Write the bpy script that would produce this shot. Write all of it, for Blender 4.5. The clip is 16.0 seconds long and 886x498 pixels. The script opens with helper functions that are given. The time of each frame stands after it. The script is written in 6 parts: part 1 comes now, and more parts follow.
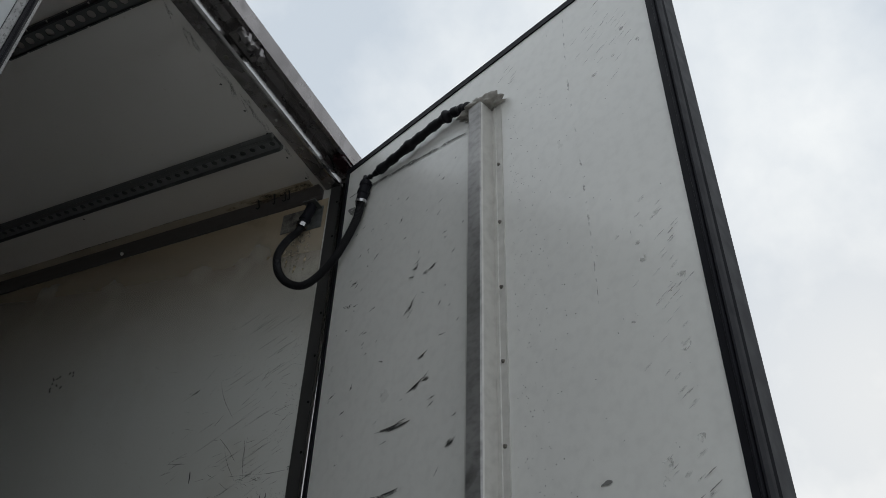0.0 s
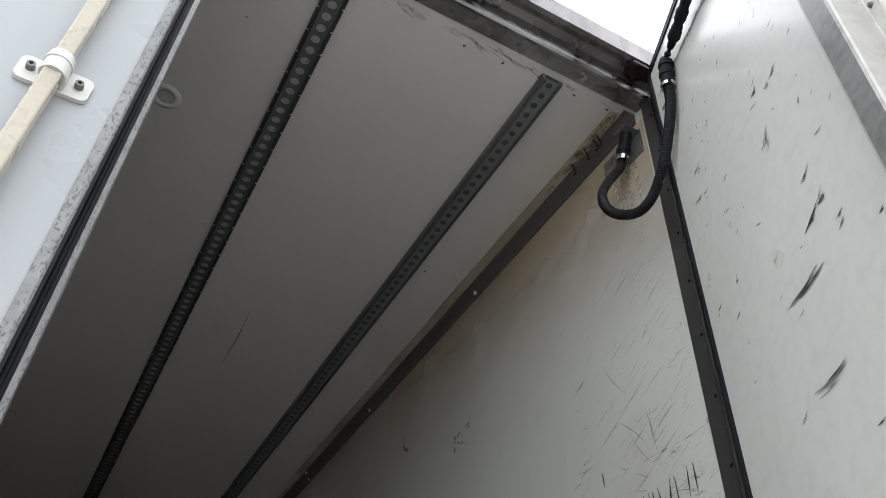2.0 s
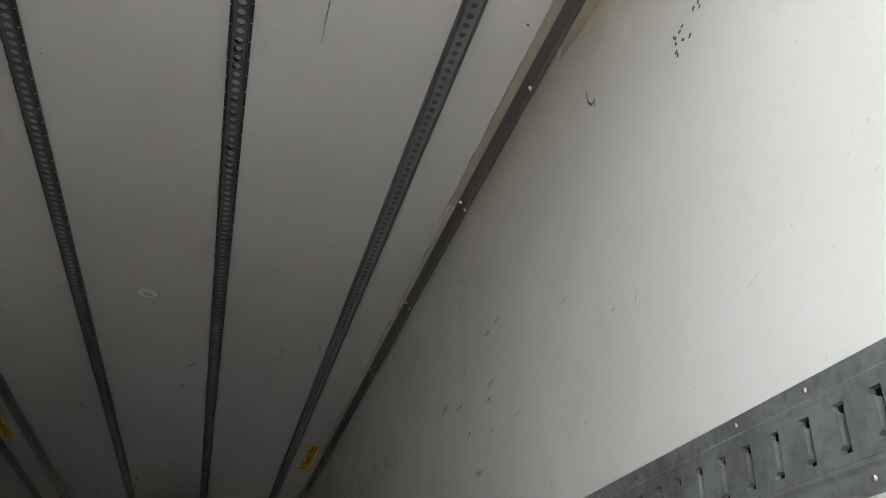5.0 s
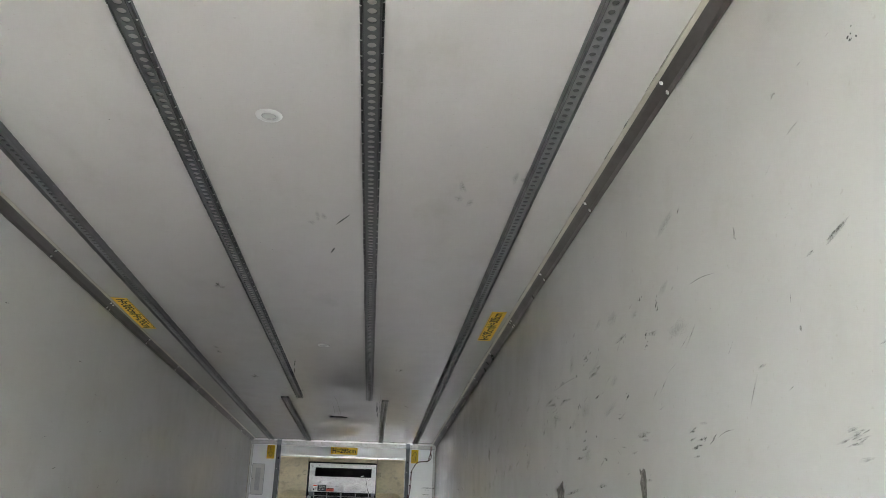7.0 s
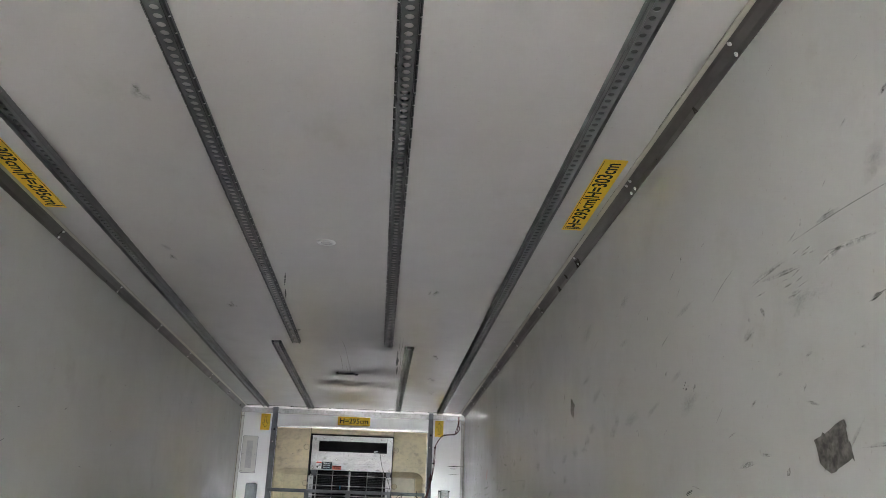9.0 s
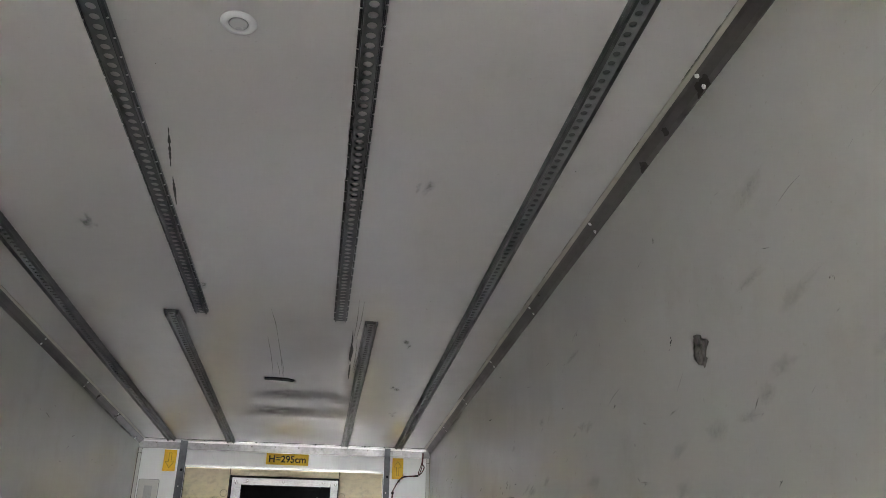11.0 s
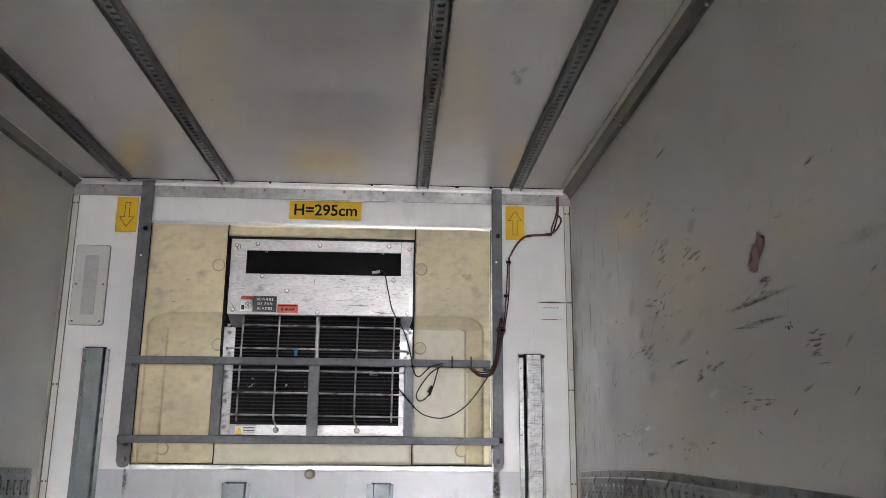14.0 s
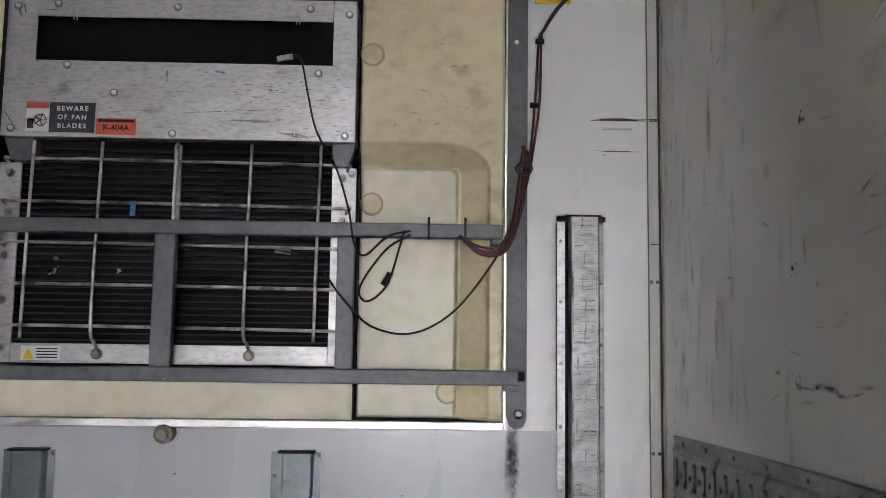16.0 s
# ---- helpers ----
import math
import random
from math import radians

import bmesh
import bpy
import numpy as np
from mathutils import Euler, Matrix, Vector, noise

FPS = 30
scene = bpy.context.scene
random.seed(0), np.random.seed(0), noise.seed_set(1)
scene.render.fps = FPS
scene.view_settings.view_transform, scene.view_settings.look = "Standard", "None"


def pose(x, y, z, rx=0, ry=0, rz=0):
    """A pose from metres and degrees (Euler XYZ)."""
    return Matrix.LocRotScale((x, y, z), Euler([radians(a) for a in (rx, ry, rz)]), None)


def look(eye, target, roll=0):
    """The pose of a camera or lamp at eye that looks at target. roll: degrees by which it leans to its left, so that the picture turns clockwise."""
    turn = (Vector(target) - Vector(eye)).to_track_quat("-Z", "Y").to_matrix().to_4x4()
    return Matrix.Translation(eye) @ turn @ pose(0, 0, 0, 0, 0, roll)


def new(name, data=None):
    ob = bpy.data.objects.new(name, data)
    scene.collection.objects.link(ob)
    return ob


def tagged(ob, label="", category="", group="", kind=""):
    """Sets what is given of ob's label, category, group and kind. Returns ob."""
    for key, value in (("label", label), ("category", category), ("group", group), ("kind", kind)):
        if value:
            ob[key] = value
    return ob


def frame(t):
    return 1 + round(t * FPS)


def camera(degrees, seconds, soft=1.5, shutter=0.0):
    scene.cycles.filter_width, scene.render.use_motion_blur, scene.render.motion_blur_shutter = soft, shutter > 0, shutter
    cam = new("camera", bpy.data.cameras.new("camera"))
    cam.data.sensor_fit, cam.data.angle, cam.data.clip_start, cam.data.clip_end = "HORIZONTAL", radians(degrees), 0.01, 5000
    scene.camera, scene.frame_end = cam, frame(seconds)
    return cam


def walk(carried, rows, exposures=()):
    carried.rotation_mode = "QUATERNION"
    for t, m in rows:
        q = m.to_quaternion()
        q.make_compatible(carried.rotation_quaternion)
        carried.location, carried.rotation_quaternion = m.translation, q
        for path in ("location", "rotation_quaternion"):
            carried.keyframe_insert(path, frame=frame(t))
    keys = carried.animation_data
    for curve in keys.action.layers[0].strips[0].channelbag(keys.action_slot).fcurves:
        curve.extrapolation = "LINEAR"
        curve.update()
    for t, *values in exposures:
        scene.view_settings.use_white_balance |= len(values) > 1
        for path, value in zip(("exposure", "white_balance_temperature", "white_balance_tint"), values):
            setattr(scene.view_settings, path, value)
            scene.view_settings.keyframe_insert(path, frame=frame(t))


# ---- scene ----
cam = camera(57.5, 16.0, 0.5)

PATH = [
    (0, (-0.484, -0.258, 1.093), (0.935, 0.416, 2.331), 1.9),
    (0.5, (-0.368, -0.214, 1.113), (0.982, 0.603, 2.342), 1.6),
    (1, (-0.168, -0.169, 1.16), (0.98, 0.899, 2.401), 2.2),
    (1.5, (-0.003, -0.11, 1.149), (0.907, 1.163, 2.394), 2.5),
    (2, (0.137, 0.008, 1.097), (0.784, 1.308, 2.472), 2.9),
    (2.5, (0.33, 0.223, 1.07), (0.889, 1.43, 2.564), 3.0),
    (3, (0.518, 0.383, 1.077), (1.031, 1.598, 2.581), 4.4),
    (3.5, (0.524, 0.513, 1.093), (1.035, 1.738, 2.59), 4.3),
    (3.7, (0.526, 0.567, 1.083), (1.046, 1.801, 2.569), 4.1),
    (5.8, (0.534, 1.482, 1.554), (0.782, 3.316, 2.311), 1.4),
    (6, (0.472, 1.614, 1.625), (0.692, 3.454, 2.378), 1.4),
    (6.5, (0.386, 1.962, 1.648), (0.564, 3.819, 2.368), 1.4),
    (7, (0.405, 2.404, 1.658), (0.55, 4.273, 2.354), 1.5),
    (7.5, (0.368, 2.924, 1.656), (0.503, 4.803, 2.326), 1.6),
    (8, (0.342, 3.421, 1.673), (0.469, 5.307, 2.326), 1.6),
    (8.5, (0.382, 3.97, 1.715), (0.503, 5.857, 2.368), 1.7),
    (9, (0.327, 4.457, 1.711), (0.453, 6.339, 2.376), 1.9),
    (9.2, (0.318, 4.645, 1.712), (0.454, 6.517, 2.404), 1.9),
    (11.3, (0.276, 6.786, 1.676), (0.544, 8.589, 2.498), 0.7),
    (11.5, (0.26, 7.014, 1.684), (0.514, 8.824, 2.496), 0.6),
    (12, (0.323, 7.565, 1.68), (0.493, 9.391, 2.478), 0.6),
    (12.5, (0.367, 8.143, 1.699), (0.49, 9.977, 2.488), 0.6),
    (13, (0.346, 8.697, 1.731), (0.448, 10.56, 2.451), 0.5),
    (13.5, (0.437, 9.237, 1.717), (0.535, 11.148, 2.298), 0.5),
    (14, (0.391, 9.746, 1.774), (0.496, 11.693, 2.222), 0.5),
    (14.5, (0.414, 10.241, 1.819), (0.51, 12.212, 2.147), 0.7),
    (15, (0.487, 10.718, 1.865), (0.569, 12.702, 2.103), 0.8),
    (15.5, (0.545, 11.23, 1.879), (0.61, 13.217, 2.1), 0.8),
    (16, (0.637, 11.601, 1.868), (0.681, 13.591, 2.058), 0.8),
]
EXPOSURES = [
    (0.0, 0.62, 6500, 9), (0.5, 0.92, 6650, 9), (1.0, 1.48, 6650, 10), (1.5, 2.0, 6600, 10), (2.0, 2.36, 6650, 11), (2.5, 2.45, 6700, 12), (3.0, 3.1, 6800, 13), (3.5, 3.25, 6850, 14), (4.8, 4.1, 6750, 12), (5.8, 5.4, 6650, 11), (7.5, 6.52, 6650, 12),
    (9.0, 6.80, 6650, 14), (11.3, 7.3, 6700, 15), (12.0, 7.65, 6700, 16), (13.0, 7.55, 6750, 17), (14.5, 7.4, 6750, 18), (15.5, 7.35, 6700, 18), (16.0, 7.2, 6650, 18),
]
walk(cam, [(t, look(*r)) for t, *r in PATH], EXPOSURES)


# ---- sky ----
world = bpy.data.worlds.new("overcast_sky")
world.use_nodes = True
scene.world = world
scene.cycles.max_bounces, scene.cycles.diffuse_bounces = 16, 10
wn, wl = world.node_tree.nodes, world.node_tree.links
sky = wn.new("ShaderNodeTexSky")
sky.sky_type = "NISHITA"
sky.sun_disc = False
sky.sun_elevation, sky.sun_rotation = radians(27), radians(97)
sky.air_density, sky.dust_density = 1.5, 4.0
wtc = wn.new("ShaderNodeTexCoord")
wno = wn.new("ShaderNodeTexNoise")
wno.inputs["Scale"].default_value, wno.inputs["Detail"].default_value, wno.inputs["Roughness"].default_value = 3.0, 7.0, 0.55
wl.new(wtc.outputs["Generated"], wno.inputs["Vector"])
wr = wn.new("ShaderNodeValToRGB")
wr.color_ramp.elements[0].position, wr.color_ramp.elements[0].color = 0.38, (4.6, 5.1, 5.7, 1)
wr.color_ramp.elements[1].position, wr.color_ramp.elements[1].color = 0.64, (6.75, 7.0, 7.2, 1)
wl.new(wno.outputs["Fac"], wr.inputs["Fac"])
wm = wn.new("ShaderNodeMix")
wm.data_type = "RGBA"
wm.inputs[0].default_value = 0.975
wl.new(sky.outputs["Color"], wm.inputs[6])
wl.new(wr.outputs["Color"], wm.inputs[7])
wl.new(wm.outputs[2], wn["Background"].inputs["Color"])
wn["Background"].inputs["Strength"].default_value = 0.085

sun_data = bpy.data.lights.new("sun", "SUN")
sun_data.energy, sun_data.angle, sun_data.color = 0.6, radians(25), (1.0, 0.97, 0.92)
sun = new("sun", sun_data)
sun.matrix_world = look((20, -2.5, 10), (0, 0, 0))

# ---- measures ----
XW = 1.24          # half the inner width
ZC = 3.0           # ceiling
YR = 1.0           # rear end of the walls
YF = 13.70         # front wall


# ---- materials ----
def mat(name, color, rough=0.5, metal=0.0, var=0.12, scale=6.0, grain=0.0, grain_scale=120.0, bump=0.0, stain=None, stain_at=0.62, stain_scale=2.0, stretch=(1, 1, 1), coat=0.0, spec=0.5, rough_var=0.07, coat_rough=0.045, coat_ior=1.5, wave=0.0, wave_scale=1.6):
    m = bpy.data.materials.new(name)
    m.use_nodes = True
    n, l = m.node_tree.nodes, m.node_tree.links
    b = n["Principled BSDF"]
    b.inputs["Metallic"].default_value = metal
    b.inputs["Specular IOR Level"].default_value = spec
    b.inputs["Coat Weight"].default_value = coat
    b.inputs["Coat Roughness"].default_value = coat_rough
    b.inputs["Coat IOR"].default_value = coat_ior
    tc = n.new("ShaderNodeTexCoord")
    mp = n.new("ShaderNodeMapping")
    mp.inputs["Scale"].default_value = stretch
    l.new(tc.outputs["Object"], mp.inputs["Vector"])

    def noise_of(sc, det=5.0):
        t = n.new("ShaderNodeTexNoise")
        t.inputs["Scale"].default_value, t.inputs["Detail"].default_value = sc, det
        l.new(mp.outputs["Vector"], t.inputs["Vector"])
        return t

    def ramp(src, a, b2, lo, hi):
        r = n.new("ShaderNodeMapRange")
        for k, v in zip(("From Min", "From Max", "To Min", "To Max"), (a, b2, lo, hi)):
            r.inputs[k].default_value = v
        l.new(src, r.inputs["Value"])
        return r.outputs["Result"]

    def mix(kind, fac, a, b2):
        x = n.new("ShaderNodeMix")
        x.data_type, x.blend_type = "RGBA", kind
        for sock, v in ((x.inputs[0], fac), (x.inputs[6], a), (x.inputs[7], b2)):
            if hasattr(v, "is_linked"):
                l.new(v, sock)
            else:
                sock.default_value = v
        return x.outputs[2]

    big = noise_of(scale)
    c2 = tuple(v * (1 - var) for v in color)
    col = mix("MIX", ramp(big.outputs["Fac"], 0.3, 0.7, 0, 1), (*color, 1), (*c2, 1))
    if grain:
        g = noise_of(grain_scale, 3.0)
        col = mix("MULTIPLY", ramp(g.outputs["Fac"], 0.45, 0.75, 0, grain), col, (0.35, 0.34, 0.33, 1))
    if stain:
        s1 = noise_of(stain_scale, 9.0)
        col = mix("MIX", ramp(s1.outputs["Fac"], stain_at, stain_at + 0.14, 0, 0.75), col, (*stain, 1))
    l.new(col, b.inputs["Base Color"])
    rn = noise_of(scale * 3)
    l.new(ramp(rn.outputs["Fac"], 0.3, 0.7, max(rough - rough_var, 0.03), min(rough + rough_var, 1)), b.inputs["Roughness"])
    if bump:
        bn = noise_of(grain_scale * 0.5, 4.0)
        bp = n.new("ShaderNodeBump")
        bp.inputs["Strength"].default_value, bp.inputs["Distance"].default_value = bump, 0.004
        l.new(bn.outputs["Fac"], bp.inputs["Height"])
        l.new(bp.outputs["Normal"], b.inputs["Normal"])
    if wave:
        # slow waviness of the panel, seen in its gloss
        wv = noise_of(wave_scale, 2.0)
        wb = n.new("ShaderNodeBump")
        wb.inputs["Strength"].default_value, wb.inputs["Distance"].default_value = wave, 0.02
        l.new(wv.outputs["Fac"], wb.inputs["Height"])
        if bump:
            l.new(bp.outputs["Normal"], wb.inputs["Normal"])
        l.new(wb.outputs["Normal"], b.inputs["Normal"])
        l.new(wb.outputs["Normal"], b.inputs["Coat Normal"])
    return m


def panel_mat(name, color, worn, dirt, stretch, ior, gloss, wave):
    """Aged gelcoat sheet: cloudy colour, fine vertical streaks, faint dirt specks, and a clear skin that is not quite flat."""
    m = bpy.data.materials.new(name)
    m.use_nodes = True
    n, l = m.node_tree.nodes, m.node_tree.links
    b = n["Principled BSDF"]
    b.inputs["Coat Weight"].default_value, b.inputs["Coat IOR"].default_value = 1.0, ior
    b.inputs["Specular IOR Level"].default_value = 0.25
    tc = n.new("ShaderNodeTexCoord")

    def noise_of(sc, det, scale3, rough=0.5):
        mp, t = n.new("ShaderNodeMapping"), n.new("ShaderNodeTexNoise")
        mp.inputs["Scale"].default_value = scale3
        t.inputs["Scale"].default_value, t.inputs["Detail"].default_value, t.inputs["Roughness"].default_value = sc, det, rough
        l.new(tc.outputs["Object"], mp.inputs["Vector"])
        l.new(mp.outputs["Vector"], t.inputs["Vector"])
        return t.outputs["Fac"]

    def ramp(src, a, c, lo, hi):
        x = n.new("ShaderNodeMapRange")
        x.interpolation_type = "SMOOTHSTEP"
        for k, v in zip(("From Min", "From Max", "To Min", "To Max"), (a, c, lo, hi)):
            x.inputs[k].default_value = v
        l.new(src, x.inputs["Value"])
        return x.outputs["Result"]

    def mix(fac, a, c):
        x = n.new("ShaderNodeMix")
        x.data_type = "RGBA"
        l.new(fac, x.inputs[0])
        for sock, v in ((x.inputs[6], a), (x.inputs[7], c)):
            if isinstance(v, tuple):
                sock.default_value = (*v, 1)
            else:
                l.new(v, sock)
        return x.outputs[2]

    cloud = mix(ramp(noise_of(0.9, 4.0, stretch), 0.32, 0.68, 0, 1), color, worn)
    streak = mix(ramp(noise_of(9.0, 5.0, (1, 1, 0.12)), 0.50, 0.78, 0, 0.35), cloud, worn)
    haze = mix(ramp(noise_of(3.5, 8.0, stretch, 0.62), 0.55, 0.80, 0, 0.45), streak, dirt)
    speck = mix(ramp(noise_of(70.0, 3.0, (1, 1, 1)), 0.66, 0.76, 0, 0.5), haze, dirt)
    l.new(speck, b.inputs["Base Color"])
    l.new(ramp(noise_of(2.2, 5.0, (1, 1, 1)), 0.3, 0.7, gloss * 0.7, gloss * 1.5), b.inputs["Coat Roughness"])
    l.new(ramp(noise_of(5.0, 5.0, (1, 1, 1)), 0.3, 0.7, 0.30, 0.42), b.inputs["Roughness"])
    bump = n.new("ShaderNodeBump")
    bump.inputs["Strength"].default_value, bump.inputs["Distance"].default_value = 1.0, wave
    l.new(noise_of(1.1, 2.0, (1, 1, 1)), bump.inputs["Height"])
    l.new(bump.outputs["Normal"], b.inputs["Coat Normal"])
    l.new(bump.outputs["Normal"], b.inputs["Normal"])
    return m


M = {}
M["wall"] = panel_mat("glassfibre_wall", (0.60, 0.60, 0.57), (0.545, 0.54, 0.50), (0.44, 0.415, 0.36), (1, 1, 1), 1.45, 0.075, 0.006)
M["ceiling"] = panel_mat("glassfibre_ceiling", (0.665, 0.64, 0.62), (0.615, 0.59, 0.565), (0.50, 0.47, 0.42), (1, 0.5, 1), 2.5, 0.050, 0.0018)
M["front"] = mat("front_panel_white", (0.90, 0.90, 0.90), 0.32, var=0.05, scale=1.8, grain=0.03, grain_scale=30, stretch=(1, 1, 0.3), coat=0.5, coat_rough=0.10)
# greyer than the bulkhead: the light's falloff lower down is in its colour
M["dimpanel"] = mat("dimmed_bulkhead_white", (0.52, 0.535, 0.56), 0.30, var=0.06, scale=1.2, grain=0.05, grain_scale=20, stretch=(1, 1, 0.25), coat=0.25, coat_rough=0.22)
M["trimalu"] = mat("grimy_trim_aluminium", (0.40, 0.395, 0.39), 0.42, 0.6, var=0.3, scale=7, grain=0.4, grain_scale=40, stain=(0.14, 0.135, 0.13), stain_at=0.62, stain_scale=8)
M["dirtytrim"] = mat("dirty_sill_aluminium", (0.60, 0.59, 0.575), 0.36, 0.8, var=0.3, scale=9, grain=0.35, grain_scale=60, stain=(0.13, 0.10, 0.075), stain_at=0.55, stain_scale=7, stretch=(1, 1, 3))
M["coverlens"] = mat("pale_cover_lens", (0.50, 0.50, 0.50), 0.3, var=0.1, scale=20)
M["stripsteel"] = mat("dull_strip_steel", (0.20, 0.225, 0.235), 0.42, 0.5, var=0.25, scale=10, grain=0.25, grain_scale=60, stain=(0.10, 0.105, 0.105), stain_at=0.62, stain_scale=14)
M["stripworn"] = mat("scraped_strip_metal", (0.37, 0.37, 0.37), 0.46, 0.6, var=0.25, scale=9, grain=0.45, grain_scale=60, bump=0.05, stain=(0.12, 0.12, 0.115), stain_at=0.58, stain_scale=14, stretch=(0.8, 1, 2.0))
M["doorskin"] = mat("door_skin", (0.75, 0.74, 0.705), 0.34, var=0.10, scale=2.2, grain=0.12, grain_scale=38, bump=0.05, stain=(0.70, 0.68, 0.62), stain_at=0.60, stain_scale=2.0, coat=0.7, coat_rough=0.14)
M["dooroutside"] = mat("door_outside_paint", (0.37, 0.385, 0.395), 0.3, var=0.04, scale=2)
M["galv"] = mat("galvanised_steel", (0.34, 0.35, 0.36), 0.45, 0.75, var=0.35, scale=14, grain=0.35, grain_scale=70, bump=0.1, stain=(0.18, 0.17, 0.16), stain_at=0.6, stain_scale=9)
M["trackgalv"] = mat("dull_track_steel", (0.27, 0.285, 0.28), 0.42, 0.6, var=0.35, scale=12, grain=0.45, grain_scale=60, bump=0.1, stain=(0.09, 0.085, 0.08), stain_at=0.58, stain_scale=9)
M["frame"] = mat("frame_steel_grey", (0.155, 0.160, 0.175), 0.46, 0.15, var=0.3, scale=8, grain=0.4, grain_scale=50, bump=0.08)
M["railsteel"] = mat("rail_steel", (0.18, 0.187, 0.187), 0.38, 0.6, var=0.10, scale=4, grain=0.10, grain_scale=140)
M["railgrey"] = mat("galvanised_rail", (0.27, 0.28, 0.28), 0.42, 0.45, var=0.12, scale=5, grain=0.12, grain_scale=90)
# darker than the rail itself: shade inside the holes put into colour
M["railinside"] = mat("shaded_rail_inside", (0.11, 0.115, 0.115), 0.6, 0.0, var=0.15, scale=8)
M["lipsteel"] = mat("rail_lip_steel", (0.08, 0.083, 0.087), 0.4, 0.6, var=0.2, scale=6, grain=0.2, grain_scale=120)
M["profile"] = mat("corner_profile_grey", (0.105, 0.094, 0.090), 0.34, 0.1, var=0.08, scale=2, grain=0.15, grain_scale=30)
M["sealant"] = mat("old_sealant", (0.50, 0.465, 0.39), 0.4, var=0.2, scale=5, stain=(0.36, 0.30, 0.20), stain_at=0.60, stain_scale=6, bump=0.15)
M["brownseal"] = mat("browned_sealant", (0.40, 0.345, 0.27), 0.45, var=0.25, scale=5, stain=(0.27, 0.21, 0.14), stain_at=0.56, stain_scale=7, bump=0.15)
M["stainless"] = mat("stainless_steel", (0.52, 0.51, 0.51), 0.15, 1.0, var=0.3, scale=3, grain=0.2, grain_scale=40, stretch=(1, 1, 0.2), bump=0.03)
M["poststeel"] = mat("brushed_post_steel", (0.12, 0.118, 0.116), 0.32, 0.6, var=0.3, scale=4, grain=0.25, grain_scale=40, stretch=(1, 1, 0.15), bump=0.03, stain=(0.10, 0.095, 0.09), stain_at=0.62, stain_scale=8)
M["header"] = mat("header_steel", (0.33, 0.31, 0.31), 0.27, 0.8, var=0.35, scale=4, grain=0.4, grain_scale=30, stain=(0.10, 0.09, 0.085), stain_at=0.58, stain_scale=6)
M["alu"] = mat("worn_aluminium", (0.50, 0.49, 0.49), 0.46, 0.7, var=0.22, scale=9, grain=0.45, grain_scale=60, bump=0.05, stain=(0.17, 0.165, 0.16), stain_at=0.62, stain_scale=12, stretch=(0.8, 1, 2.0))
M["railpaint"] = mat("worn_pale_rail", (0.60, 0.585, 0.55), 0.42, 0.15, var=0.15, scale=5, grain=0.2, grain_scale=40, stain=(0.40, 0.385, 0.35), stain_at=0.62, stain_scale=6)
M["railside"] = mat("mottled_rail_side", (0.42, 0.41, 0.40), 0.45, 0.6, var=0.35, scale=5, grain=0.4, grain_scale=40, stain=(0.10, 0.098, 0.095), stain_at=0.57, stain_scale=9, stretch=(1, 1, 1.6))
M["alubright"] = mat("bright_aluminium", (0.68, 0.67, 0.66), 0.35, 0.9, var=0.15, scale=8, grain=0.2, grain_scale=60)
M["rubber"] = mat("black_rubber", (0.010, 0.010, 0.014), 0.55, var=0.4, scale=8, grain=0.2, grain_scale=60, bump=0.05, spec=0.15)
M["tip"] = mat("worn_rubber_edge", (0.29, 0.29, 0.29), 0.6, var=0.3, scale=60, stain=(0.06, 0.06, 0.06), stain_at=0.52, stain_scale=300, stretch=(1, 1, 0.5))
M["hose"] = mat("black_plastic_hose", (0.012, 0.012, 0.014), 0.55, var=0.4, scale=20, spec=0.22)
M["beige"] = mat("beige_moulded_plastic", (0.86, 0.745, 0.49), 0.40, var=0.16, scale=3, grain=0.22, grain_scale=26, bump=0.03, stain=(0.52, 0.43, 0.28), stain_at=0.57, stain_scale=9, stretch=(1, 1, 1.5))
M["palebeige"] = mat("pale_cream_plastic", (0.88, 0.82, 0.645), 0.36, var=0.10, scale=3, grain=0.12, grain_scale=24, bump=0.02, stain=(0.66, 0.59, 0.44), stain_at=0.62, stain_scale=6)
# darker beige that paints the shading round the plugs
M["plugshade"] = mat("plug_edge_shade", (0.58, 0.49, 0.31), 0.6, var=0.3, scale=40)
# near-black; also paints the shade inside slots, gaps and sockets
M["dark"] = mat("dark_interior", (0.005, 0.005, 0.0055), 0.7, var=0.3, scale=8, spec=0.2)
M["fin"] = mat("coil_fins", (0.036, 0.036, 0.039), 0.6, 0.0, var=0.5, scale=12, spec=0.25)
M["wire"] = mat("worn_guard_wire", (0.54, 0.53, 0.52), 0.4, 0.6, var=0.4, scale=20, stain=(0.055, 0.048, 0.044), stain_at=0.50, stain_scale=22)
M["yellow"] = mat("yellow_label", (0.90, 0.56, 0.015), 0.45, var=0.08, scale=8, grain=0.1)
M["ink"] = mat("black_print", (0.02, 0.018, 0.015), 0.6, var=0.1, spec=0.15)
M["red"] = mat("red_label", (0.60, 0.08, 0.04), 0.45, var=0.15, scale=20)
M["lblack"] = mat("black_label", (0.012, 0.014, 0.020), 0.5, var=0.2, scale=20)
M["lwhite"] = mat("white_label", (0.72, 0.71, 0.69), 0.45, var=0.1, scale=20)
M["whitepaint"] = mat("white_paint", (0.66, 0.65, 0.62), 0.35, var=0.08, scale=6, grain=0.1)
M["rod"] = mat("cream_painted_rod", (0.50, 0.45, 0.36), 0.30, var=0.15, scale=7, grain=0.15)
